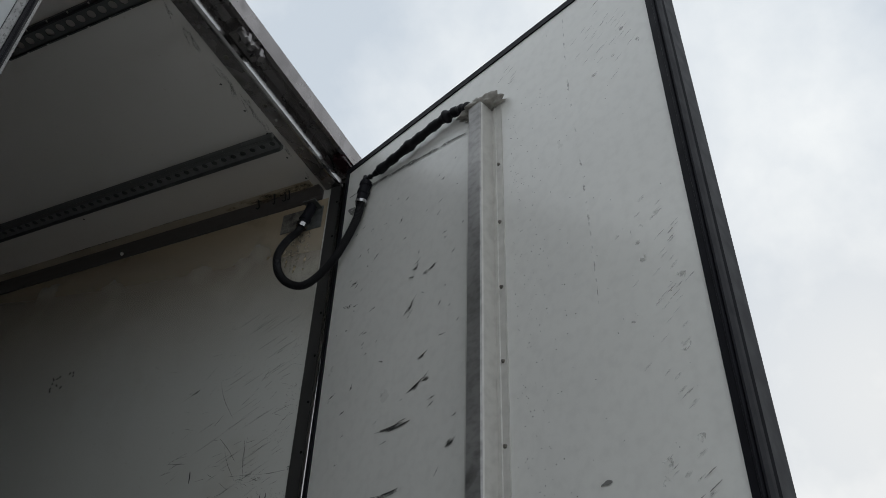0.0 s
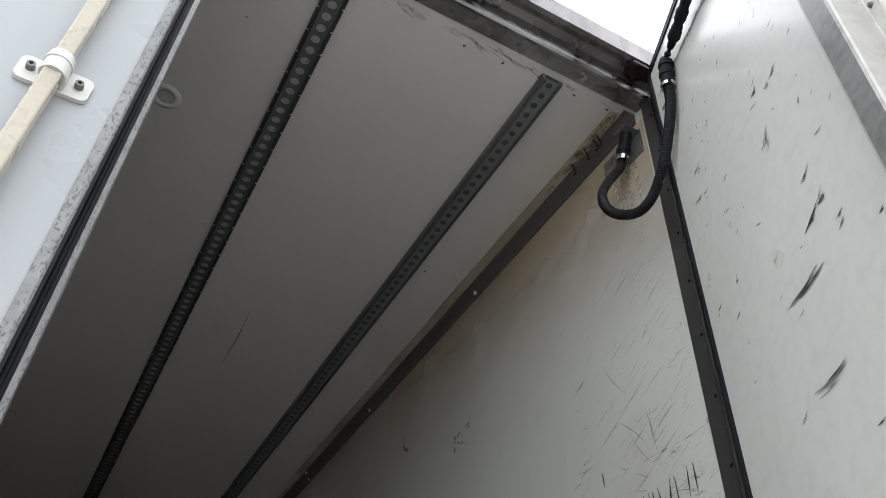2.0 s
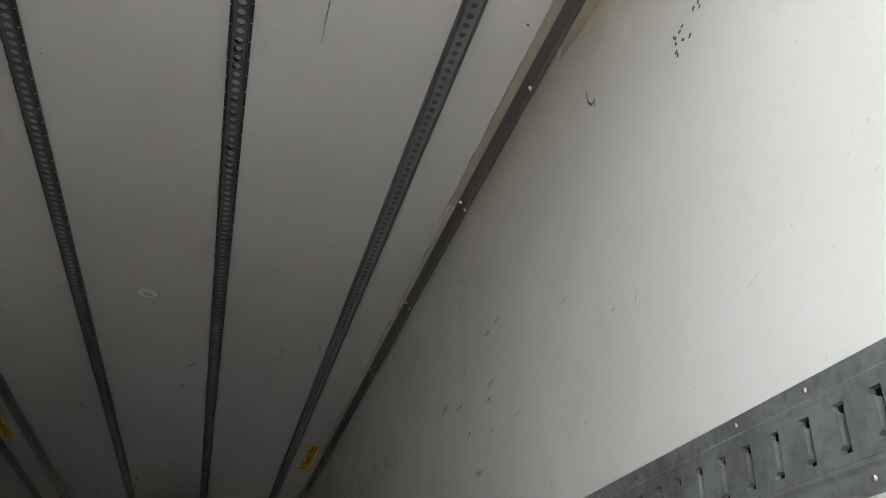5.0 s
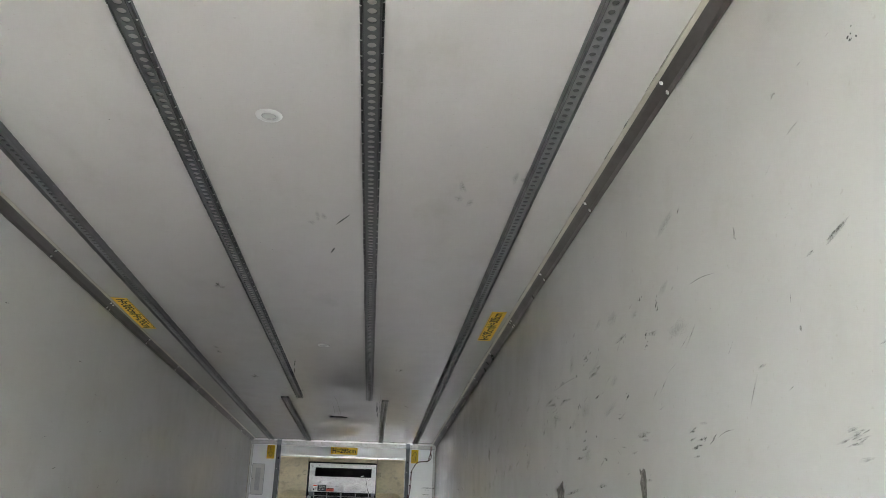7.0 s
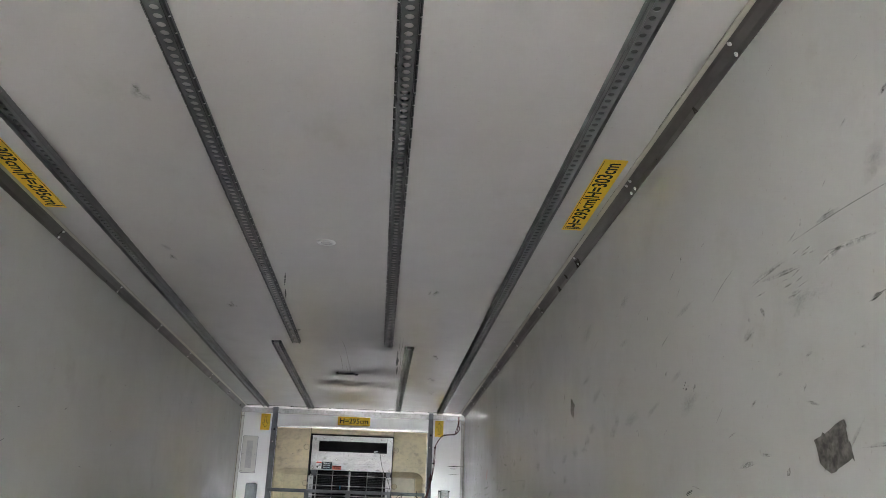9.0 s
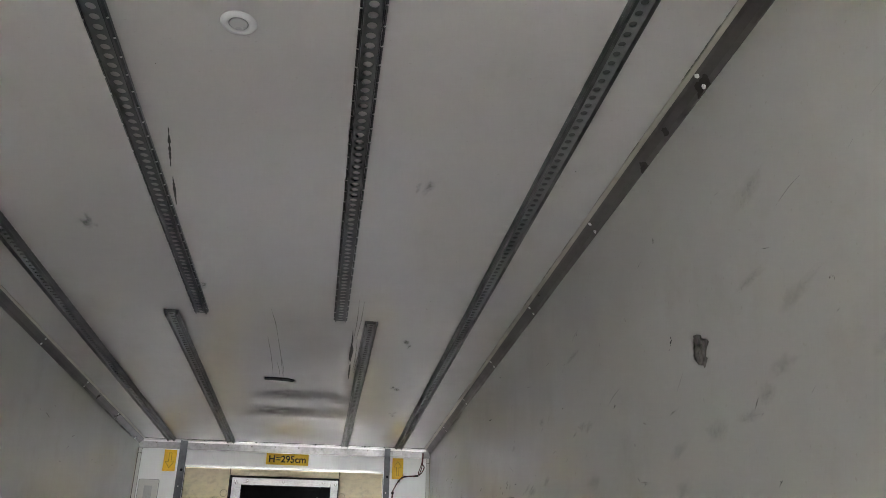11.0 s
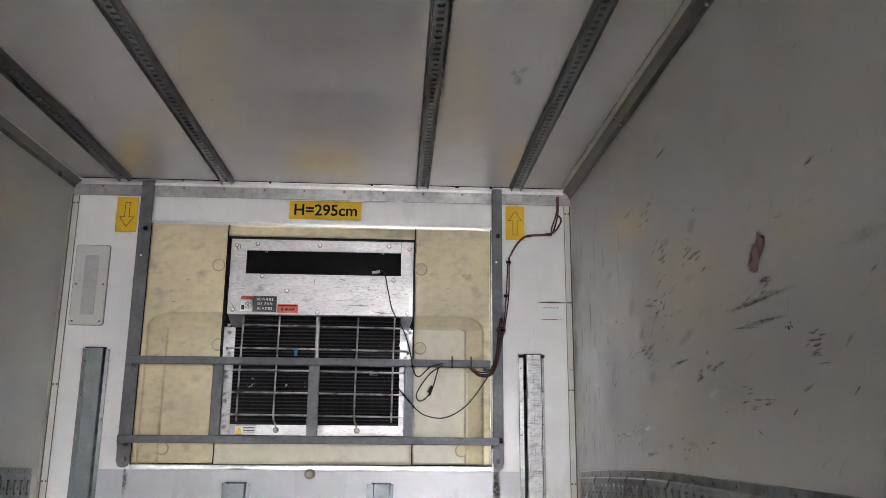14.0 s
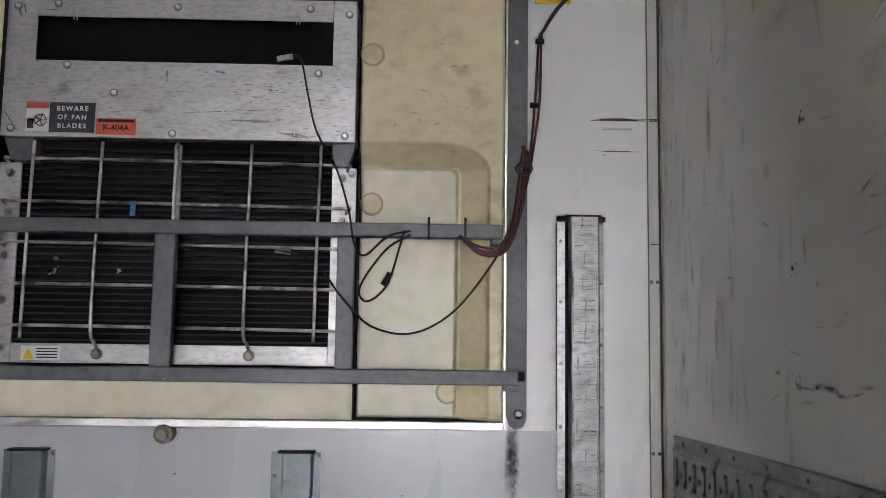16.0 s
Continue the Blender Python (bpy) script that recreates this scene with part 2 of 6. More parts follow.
M["foam"] = mat("expanded_foam", (0.50, 0.475, 0.43), 0.8, var=0.5, scale=40, bump=0.5, stain=(0.05, 0.045, 0.04), stain_at=0.52, stain_scale=14)
M["rivet"] = mat("bright_rivet", (0.85, 0.85, 0.83), 0.3, 0.3, var=0.05)
M["bolt"] = mat("zinc_bolt", (0.22, 0.205, 0.185), 0.4, 0.8, var=0.3, scale=40)
M["cable"] = mat("red_brown_cable", (0.080, 0.014, 0.014), 0.5, var=0.3, scale=30)
M["blue"] = mat("blue_tag", (0.05, 0.25, 0.42), 0.5, var=0.1)
M["tape"] = mat("old_tape_residue", (0.24, 0.225, 0.20), 0.6, var=0.6, scale=40, grain=0.6, grain_scale=120, stain=(0.035, 0.03, 0.028), stain_at=0.48, stain_scale=38, bump=0.2)
M["redtape"] = mat("torn_red_tape", (0.34, 0.205, 0.20), 0.6, var=0.4, scale=30, stain=(0.13, 0.09, 0.08), stain_at=0.54, stain_scale=20, bump=0.2)
M["redlens"] = mat("red_lens", (0.022, 0.003, 0.006), 0.25, var=0.2)
M["rustbolt"] = mat("rusty_washer", (0.15, 0.12, 0.085), 0.5, 0.5, var=0.4, scale=60)
M["lamprim"] = mat("lamp_rim", (0.62, 0.62, 0.61), 0.35, var=0.1)
M["diffuser"] = mat("lamp_diffuser", (0.45, 0.45, 0.445), 0.3, var=0.1)
# unseen floor, kept pale so that it bounces light at the ceiling
M["floor"] = mat("pale_bounce_floor", (0.52, 0.51, 0.495), 0.45, 0.0, var=0.25, scale=4, grain=0.3, grain_scale=30)
# unseen ground, made pale to throw light up through the door
M["paleground"] = mat("pale_bounce_ground", (0.44, 0.43, 0.41), 0.85, var=0.3, scale=0.6, grain=0.4, grain_scale=60, bump=0.3)


def scuff_mat(name, color, cover, sc):
    m = bpy.data.materials.new(name)
    m.use_nodes = True
    n, l = m.node_tree.nodes, m.node_tree.links
    b = n["Principled BSDF"]
    b.inputs["Base Color"].default_value = (*color, 1)
    b.inputs["Roughness"].default_value = 0.6
    tc, t, r = n.new("ShaderNodeTexCoord"), n.new("ShaderNodeTexNoise"), n.new("ShaderNodeMapRange")
    t.inputs["Scale"].default_value, t.inputs["Detail"].default_value = sc, 6.0
    l.new(tc.outputs["Object"], t.inputs["Vector"])
    r.inputs["From Min"].default_value, r.inputs["From Max"].default_value = 1 - cover - 0.12, 1 - cover + 0.1
    l.new(t.outputs["Fac"], r.inputs["Value"])
    l.new(r.outputs["Result"], b.inputs["Alpha"])
    return m


M["scuff"] = scuff_mat("black_scuff", (0.028, 0.028, 0.028), 0.70, 150)
M["scratch"] = scuff_mat("thin_scratch", (0.17, 0.166, 0.16), 0.55, 120)
M["grime"] = scuff_mat("grey_grime", (0.30, 0.285, 0.26), 0.46, 160)
M["darkdirt"] = scuff_mat("dark_brown_dirt", (0.17, 0.145, 0.11), 0.44, 60)


# brown that deepens towards the top edge and the near end
def brown_fade_mat():
    m = bpy.data.materials.new("soft_brown_fade")
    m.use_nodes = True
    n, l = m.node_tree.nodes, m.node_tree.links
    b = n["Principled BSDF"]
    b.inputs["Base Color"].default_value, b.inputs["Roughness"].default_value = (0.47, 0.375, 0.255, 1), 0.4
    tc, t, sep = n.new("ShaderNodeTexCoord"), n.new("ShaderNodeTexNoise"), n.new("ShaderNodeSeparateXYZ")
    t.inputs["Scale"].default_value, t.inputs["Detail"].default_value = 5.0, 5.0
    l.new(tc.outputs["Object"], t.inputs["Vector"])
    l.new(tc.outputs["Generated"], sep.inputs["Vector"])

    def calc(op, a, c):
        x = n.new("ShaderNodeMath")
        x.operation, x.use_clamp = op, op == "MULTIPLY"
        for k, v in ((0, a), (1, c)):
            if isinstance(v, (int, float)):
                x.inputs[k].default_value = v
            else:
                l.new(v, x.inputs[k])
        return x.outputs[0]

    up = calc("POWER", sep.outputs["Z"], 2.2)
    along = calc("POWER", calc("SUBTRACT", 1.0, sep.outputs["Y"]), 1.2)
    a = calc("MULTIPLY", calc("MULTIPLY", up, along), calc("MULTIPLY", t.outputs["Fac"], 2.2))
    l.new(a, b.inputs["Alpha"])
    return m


M["brownfade"] = brown_fade_mat()


def smudge_mat(name, color, strength):
    """A rubbed-in smudge that thins out towards its rim, as the mesh's own "wear" tells."""
    m = bpy.data.materials.new(name)
    m.use_nodes = True
    n, l = m.node_tree.nodes, m.node_tree.links
    b = n["Principled BSDF"]
    b.inputs["Base Color"].default_value, b.inputs["Roughness"].default_value = (*color, 1), 0.5
    at, tc, t = n.new("ShaderNodeAttribute"), n.new("ShaderNodeTexCoord"), n.new("ShaderNodeTexNoise")
    at.attribute_name = "wear"
    t.inputs["Scale"].default_value, t.inputs["Detail"].default_value = 90.0, 6.0
    l.new(tc.outputs["Object"], t.inputs["Vector"])
    r, k = n.new("ShaderNodeMapRange"), n.new("ShaderNodeMath")
    for key, v in zip(("From Min", "From Max", "To Min", "To Max"), (0.38, 0.66, 0.15, strength)):
        r.inputs[key].default_value = v
    l.new(t.outputs["Fac"], r.inputs["Value"])
    k.operation = "MULTIPLY"
    l.new(at.outputs["Fac"], k.inputs[0])
    l.new(r.outputs["Result"], k.inputs[1])
    l.new(k.outputs[0], b.inputs["Alpha"])
    return m


M["softgrey"] = smudge_mat("soft_grey_smudge", (0.29, 0.28, 0.26), 0.65)
M["softdirt"] = smudge_mat("soft_brown_smudge", (0.46, 0.36, 0.22), 0.5)
M["softdark"] = smudge_mat("soft_dark_run", (0.14, 0.12, 0.095), 0.42)
M["softfaint"] = smudge_mat("faint_grey_smudge", (0.40, 0.39, 0.37), 0.38)
M["softcloud"] = smudge_mat("pale_grey_cloud", (0.44, 0.43, 0.41), 0.30)
M["smear"] = scuff_mat("faint_smear", (0.52, 0.51, 0.48), 0.36, 45)
M["marker"] = scuff_mat("black_marker", (0.02, 0.02, 0.02), 0.66, 120)
M["rust"] = scuff_mat("brown_drip", (0.55, 0.47, 0.34), 0.40, 55)


# ---- mesh helpers ----
def part(name, bm, material, parent=None, label="", smooth=False):
    me = bpy.data.meshes.new(name)
    bm.to_mesh(me)
    bm.free()
    me.materials.append(M[material])
    if smooth:
        for p in me.polygons:
            p.use_smooth = True
    ob = new(name, me)
    if parent:
        ob.parent = parent
    if label:
        ob["label"] = label
    return ob


def shared(name, me, m, parent):
    ob = new(name, me)
    ob.parent = parent
    ob.matrix_basis = m
    return ob


def thing(name, label, category, group="", kind="", at=(0, 0, 0)):
    ob = new(name)
    ob.location = at
    return tagged(ob, label, category, group, kind)


def box(a, b, bm=None, bevel=0.0):
    bm = bm or bmesh.new()
    r = bmesh.ops.create_cube(bm, size=1)
    for v in r["verts"]:
        v.co = Vector([(a[i] + b[i]) / 2 + v.co[i] * (b[i] - a[i]) for i in range(3)])
    if bevel:
        es = list({e for v in r["verts"] for e in v.link_edges})
        bmesh.ops.bevel(bm, geom=es, offset=bevel, segments=2, affect="EDGES", profile=0.5)
    return bm


def rod(p0, p1, r, bm=None, seg=10, r2=None):
    bm = bm or bmesh.new()
    p0, p1 = Vector(p0), Vector(p1)
    m = Matrix.Translation((p0 + p1) / 2) @ (p1 - p0).to_track_quat("Z", "Y").to_matrix().to_4x4()
    bmesh.ops.create_cone(bm, cap_ends=True, segments=seg, radius1=r, radius2=r if r2 is None else r2, depth=(p1 - p0).length, matrix=m)
    return bm


def spline(pts, n=8):
    pts = [Vector(p) for p in pts]
    pts = [pts[0] * 2 - pts[1], *pts, pts[-1] * 2 - pts[-2]]
    out = []
    for i in range(1, len(pts) - 2):
        a, b, c, d = pts[i - 1:i + 3]
        for k in range(n):
            t = k / n
            out.append(0.5 * (2 * b + (c - a) * t + (2 * a - 5 * b + 4 * c - d) * t * t + (3 * b - a - 3 * c + d) * t ** 3))
    return out + [pts[-2]]


def sweep(path, radius, seg=8, bm=None):
    """A tube along a path; radius is a number or a function of the index."""
    bm = bm or bmesh.new()
    rings, side = [], Vector((0.31, 0.52, 0.79))
    for i, p in enumerate(path):
        d = (path[min(i + 1, len(path) - 1)] - path[max(i - 1, 0)]).normalized()
        side = (side - d * side.dot(d)).normalized()
        up = d.cross(side)
        r = radius(i) if callable(radius) else radius
        rings.append([bm.verts.new(p + (side * math.cos(a) + up * math.sin(a)) * r) for a in [2 * math.pi * k / seg for k in range(seg)]])
    for a, b in zip(rings, rings[1:]):
        for k in range(seg):
            bm.faces.new((a[k], a[(k + 1) % seg], b[(k + 1) % seg], b[k]))
    bm.faces.new(rings[0][::-1])
    bm.faces.new(rings[-1])
    return bm


def prism(outline, axis, lo, hi, bm=None):
    """An outline in the two other axes, drawn out along axis."""
    bm = bm or bmesh.new()
    def at(u, v, w):
        return {"x": (w, u, v), "y": (u, w, v), "z": (u, v, w)}[axis]
    a = [bm.verts.new(at(u, v, lo)) for u, v in outline]
    b = [bm.verts.new(at(u, v, hi)) for u, v in outline]
    n = len(outline)
    for i in range(n):
        bm.faces.new((a[i], a[(i + 1) % n], b[(i + 1) % n], b[i]))
    bm.faces.new(a[::-1])
    bm.faces.new(b)
    bmesh.ops.recalc_face_normals(bm, faces=bm.faces)
    return bm


def rounded(x0, z0, x1, z1, r, n=5):
    out = []
    for cx, cz, a0 in ((x1 - r, z0 + r, -90), (x1 - r, z1 - r, 0), (x0 + r, z1 - r, 90), (x0 + r, z0 + r, 180)):
        for k in range(n + 1):
            a = radians(a0 + 90 * k / n)
            out.append((cx + r * math.cos(a), cz + r * math.sin(a)))
    return out


class Sheet:
    """A flat surface to draw marks on: origin, two directions and the way out of it."""
    def __init__(self, o, u, v, lift=0.0012):
        self.o, self.u, self.v = Vector(o), Vector(u).normalized(), Vector(v).normalized()
        self.n = self.u.cross(self.v).normalized()
        self.lift, self.k = lift, 0

    def at(self, a, b, h=0.0):
        return self.o + self.u * a + self.v * b + self.n * (self.lift + h)

    def step(self):
        self.k = (self.k + 1) % 15
        return 0.00006 * self.k

    def stroke(self, bm, pts, width, ragged=0.35, rnd=random):
        h = self.step()
        pts = [Vector((a, b, 0)) for a, b in pts]
        n = max(3, int(sum((q - p).length for p, q in zip(pts, pts[1:])) / 0.012))
        n = min(n, 40)
        path = spline(pts, max(2, n // max(1, len(pts) - 1)))
        prev = None
        for i, p in enumerate(path):
            d = (path[min(i + 1, len(path) - 1)] - path[max(i - 1, 0)]).normalized()
            s = Vector((-d.y, d.x, 0))
            f = i / (len(path) - 1)
            w = width * 0.5 * (0.25 + 0.75 * math.sin(math.pi * min(max(f, 0.04), 0.96))) * (1 + ragged * rnd.uniform(-1, 1))
            pair = [bm.verts.new(self.at(*(p + s * w).xy, h)), bm.verts.new(self.at(*(p - s * w).xy, h))]
            if prev:
                bm.faces.new((prev[0], prev[1], pair[1], pair[0]))
            prev = pair

    def brush(self, bm, pts, width, rnd=random, hair=0.0022):
        """A scuff as several thin lines side by side, each of its own length."""
        n = max(2, int(width / hair))
        (a, b), (c, d), (e, f) = pts
        dx, dy = e - a, f - b
        ln = math.hypot(dx, dy) or 1.0
        ox, oy = -dy / ln, dx / ln
        for k in range(n):
            o = width * ((k + rnd.uniform(0.2, 0.8)) / n - 0.5)
            t0 = abs(2 * o / width) * rnd.uniform(0.0, 0.4) + rnd.uniform(0, 0.35)
            t1 = 1 - abs(2 * o / width) * rnd.uniform(0.0, 0.4) - rnd.uniform(0, 0.35)
            if t1 - t0 < 0.15:
                continue
            q = []
            for t in (t0, (t0 + t1) / 2, t1):
                q.append(((1 - t) ** 2 * a + 2 * t * (1 - t) * c + t * t * e + ox * o, (1 - t) ** 2 * b + 2 * t * (1 - t) * d + t * t * f + oy * o))
            self.stroke(bm, q, hair * rnd.uniform(0.4, 1.1), 0.6, rnd)

    def blot(self, bm, a, b, ra, rb, turn=0.0, rnd=random, n=11):
        c, s, h = math.cos(turn), math.sin(turn), self.step()
        vs = []
        for k in range(n):
            t = 2 * math.pi * k / n
            r = 1 + rnd.uniform(-0.3, 0.3)
            x, y = ra * r * math.cos(t), rb * r * math.sin(t)
            vs.append(bm.verts.new(self.at(a + c * x - s * y, b + s * x + c * y, h)))
        bm.faces.new(vs)

    def smudge(self, bm, a, b, ra, rb, turn=0.0, rnd=random, n=10):
        """A soft smudge: full at the middle, thinning to nothing at an uneven rim."""
        wear = bm.verts.layers.float.get("wear") or bm.verts.layers.float.new("wear")
        c, s, h = math.cos(turn), math.sin(turn), self.step()
        mid = bm.verts.new(self.at(a, b, h))
        mid[wear] = 1.0
        rings = []
        for f, v in ((0.5, 0.6), (1.0, 0.0)):
            ring = []
            for k in range(n):
                t, q = 2 * math.pi * k / n, f * (1 + rnd.uniform(-0.3, 0.3))
                x, y = ra * q * math.cos(t), rb * q * math.sin(t)
                ring.append(bm.verts.new(self.at(a + c * x - s * y, b + s * x + c * y, h)))
                ring[-1][wear] = v * rnd.uniform(0.6, 1.2)
            rings.append(ring)
        for k in range(n):
            j = (k + 1) % n
            bm.faces.new((mid, rings[0][k], rings[0][j]))
            bm.faces.new((rings[0][k], rings[1][k], rings[1][j], rings[0][j]))

    def rub(self, bm, pts, width, rnd=random, hair=0.0):
        """A soft rubbed streak along three points, with one or two finer ones in it."""
        (a, b), _, (e, f) = pts
        ln, turn = math.hypot(e - a, f - b), math.atan2(f - b, e - a)
        self.smudge(bm, (a + e) / 2, (b + f) / 2, ln * 0.6, width * 0.45, turn, rnd)
        for k in range(2):
            q = rnd.uniform(0.2, 0.8)
            self.smudge(bm, a + (e - a) * q, b + (f - b) * q + rnd.uniform(-0.3, 0.3) * width, ln * rnd.uniform(0.15, 0.4), width * rnd.uniform(0.08, 0.2), turn + rnd.uniform(-0.1, 0.1), rnd)

    def torn(self, bm, corners, rnd, tear=0.006):
        """A scrap with torn edges."""
        h, ring = self.step(), []
        for (a, b), (c, d) in zip(corners, corners[1:] + corners[:1]):
            for k in range(8):
                t = k / 8
                j = tear if k else tear * 0.3
                ring.append(bm.verts.new(self.at(a + (c - a) * t + rnd.uniform(-j, j), b + (d - b) * t + rnd.uniform(-j, j), h)))
        bmesh.ops.triangulate(bm, faces=[bm.faces.new(ring)])


def words(text, size, m, material, parent, name="lettering", bold=0.018, gap=1.0):
    """Lettering as a thin mesh, centred at the pose m (x along the line, y up)."""
    cu = bpy.data.curves.new(name, "FONT")
    cu.body, cu.size, cu.align_x, cu.align_y = text, size, "CENTER", "CENTER"
    cu.extrude, cu.offset, cu.space_character = 0.0002, size * bold, gap
    tmp = new(name, cu)
    me = bpy.data.meshes.new_from_object(tmp.evaluated_get(bpy.context.evaluated_depsgraph_get()))
    bpy.data.objects.remove(tmp)
    bpy.data.curves.remove(cu)
    me.name = name
    me.materials.clear()
    me.materials.append(M[material])
    ob = new(name, me)
    ob.parent = parent
    ob.matrix_basis = m
    return ob


def facing(o, right, up):
    r, u = Vector(right).normalized(), Vector(up).normalized()
    n = r.cross(u)
    return Matrix(((r.x, u.x, n.x, o[0]), (r.y, u.y, n.y, o[1]), (r.z, u.z, n.z, o[2]), (0, 0, 0, 1)))


# ---- the setting ----
def structure(name, bm, material, label, category):
    return tagged(part(name, bm, material), label, category, kind="structure")


g = bmesh.new()
bmesh.ops.create_grid(g, x_segments=8, y_segments=8, size=1500, matrix=Matrix.Translation((0, 0, -0.125)))
structure("ground", g, "paleground", "pale unseen ground under the trailer, bouncing light up", "ground")
structure("floor", box((-1.30, YR - 0.06, -0.12), (1.30, YF + 0.08, 0.0)), "floor", "pale metal trailer floor, unseen, bouncing light up", "floor")
structure("ceiling", box((-1.30, YR + 0.0205, ZC), (1.30, YF + 0.08, ZC + 0.08)), "ceiling", "glossy white glassfibre trailer ceiling with faint stains", "ceiling")
wall_right = structure("wall_right", box((XW, YR, 0.0), (XW + 0.06, YF + 0.08, ZC)), "wall", "off-white glassfibre side wall with scuffs and grime", "wall")
wall_left = structure("wall_left", box((-XW - 0.06, YR, 0.0), (-XW, YF + 0.08, ZC)), "wall", "off-white glassfibre side wall with faint marks", "wall")
wall_front = structure("wall_front", box((-XW, YF, 0.0), (XW, YF + 0.08, ZC)), "front", "white painted bulkhead behind the cooling unit", "wall")

# added sheet over one plain bulkhead, dimming its lower part
part("lower_panel", box((-0.99, YF - 0.003, 0.02), (0.986, YF - 0.0004, 1.604)), "dimpanel", wall_front, "bluish grey sheet dimming the lower bulkhead")

# rear frame: posts and header of steel
rear_frame = thing("door_frame", "worn grey steel rear door frame with screws", "door frame", kind="structure")
for sx in (1, -1):
    o = [(sx * 1.236, YR - 0.002), (sx * 1.236, 0.945), (sx * 1.243, 0.928), (sx * 1.262, 0.920), (sx * 1.31, 0.920), (sx * 1.31, YR - 0.002)]
    part("post", prism(o if sx < 0 else o[::-1], "z", 0.0, ZC + 0.02), "poststeel", rear_frame, "dark brushed steel post with a polished rounded edge")
    part("post_seal", prism([(sx * 1.246, 0.9195), (sx * 1.246, 0.900), (sx * 1.31, 0.900), (sx * 1.31, 0.9195)], "z", 0.0, ZC), "rubber", rear_frame, "dark rubber edge along the post")
    part("post_edge", rod((sx * 1.241, 0.9475, 0.0), (sx * 1.241, 0.9475, ZC - 0.004), 0.0125, None, 20), "stainless", rear_frame, "polished rounded post edge", True)
    scr = bmesh.new()
    for k in range(19):
        z = 0.2 + 0.152 * k - 0.014
        rod((sx * 1.2365, 0.967, z), (sx * 1.2350, 0.967, z), 0.0046, scr, 10, 0.0036)
    tagged(part("post_screws", scr, "dark", rear_frame), kind="stuff")
# header: lower strip, step and outer lip
hd = [(YR + 0.020, ZC - 0.003), (0.964, ZC - 0.003), (0.957, ZC + 0.008), (0.953, ZC + 0.046), (0.930, ZC + 0.052), (0.908, ZC + 0.048), (0.903, ZC + 0.026), (0.888, ZC + 0.026), (0.880, ZC + 0.085), (0.90, ZC + 0.115), (YR + 0.020, ZC + 0.115)]
part("header", prism(hd, "x", -1.31, 1.31), "header", rear_frame, "stained steel header with a stepped profile")
part("header_edge", prism([(0.974, ZC - 0.0055), (0.966, ZC - 0.0075), (0.958, ZC - 0.004), (0.953, ZC + 0.010), (0.957, ZC + 0.0065), (0.964, ZC - 0.0035)], "x", -1.25, 1.235), "stainless", rear_frame, "polished edge of the header")
for x in (-1.0, -0.8, -0.6, -0.4, -0.2, 0.0, 0.2, 0.41, 0.62, 0.825, 1.03, 1.215):
    part("header_screw", rod((x, 0.995, ZC - 0.003), (x, 0.995, ZC - 0.0065), 0.008, None, 10, 0.006), "bolt", rear_frame)
kp = box((0.56, 0.90, ZC + 0.012), (0.68, 0.952, ZC + 0.052), None, 0.004)
for x in (0.575, 0.605, 0.65):
    rod((x, 0.915, ZC + 0.02), (x + 0.012, 0.90, ZC - 0.012), 0.011, kp)
box((0.585, 0.892, ZC - 0.012), (0.60, 0.93, ZC + 0.02), kp, 0.003)
box((0.645, 0.892, ZC - 0.012), (0.66, 0.93, ZC + 0.02), kp, 0.003)
part("latch_keeper", kp, "header", rear_frame, "dirty steel keeper for the locking bar")
part("marker_lens", box((1.13, 0.892, ZC + 0.012), (1.21, 0.94, ZC + 0.045), None, 0.008), "redlens", rear_frame, "dark red marker lamp lens")


# ---- doors ----
def seal_outline(s0, s1):
    """Ribbed rubber seal round the door's free edge, from s0 to s1."""
    return [(s0, 0.0), (s0, 0.006), (s0 + 0.015, 0.007), (s0 + 0.018, 0.013), (s0 + 0.021, 0.013), (s0 + 0.0235, 0.006), (s0 + 0.026, 0.009), (s0 + 0.029, 0.008), (s1, -0.004), (s1 + 0.001, -0.012), (s1 - 0.004, -0.016), (s1 + 0.002, -0.022), (s1, -0.075), (s0, -0.075)]


def door_body(d, width, bottom, top, outside, hinge):
    part("inner_skin", prism([(hinge, 0.0), (width - 0.032, 0.0), (width - 0.032, -0.02), (hinge, -0.02)], "z", bottom + 0.02, top - 0.022), "doorskin", d, "scuffed off-white inner skin")
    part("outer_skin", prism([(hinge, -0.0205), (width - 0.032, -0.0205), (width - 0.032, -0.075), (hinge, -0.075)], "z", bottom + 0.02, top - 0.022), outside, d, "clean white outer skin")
    part("edge_seal", prism(seal_outline(width - 0.0315, width), "z", bottom, top), "rubber", d, "ribbed dark rubber seal")
    part("top_seal", prism([(hinge - 0.016, 0.004), (width - 0.032, 0.004), (width - 0.032, -0.076), (hinge - 0.016, -0.076)], "z", top - 0.0215, top), "rubber", d, "dark rubber top edge")
    part("hinge_seal", prism([(hinge - 0.016, 0.004), (hinge - 0.0005, 0.006), (hinge - 0.0005, -0.02), (hinge - 0.016, -0.076)], "z", bottom, top - 0.022), "rubber", d, "dark rubber hinge seal")


# right-hand door, swung open; its own x runs from hinge to free edge, y out of the inner face
door_open = thing("door_1", "open white insulated trailer door with black scuffs and rubber seals", "door", kind="structure")
door_open.matrix_basis = Matrix(((-0.369, -0.929, 0, 1.213), (-0.929, 0.369, 0, 0.97), (0, 0, 1, 0), (0, 0, 0, 1))) @ Matrix.Translation((0.02, 0, 0))
SO = -0.02     # the door's own x starts 2 cm along it
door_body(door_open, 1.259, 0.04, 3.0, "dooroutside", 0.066)
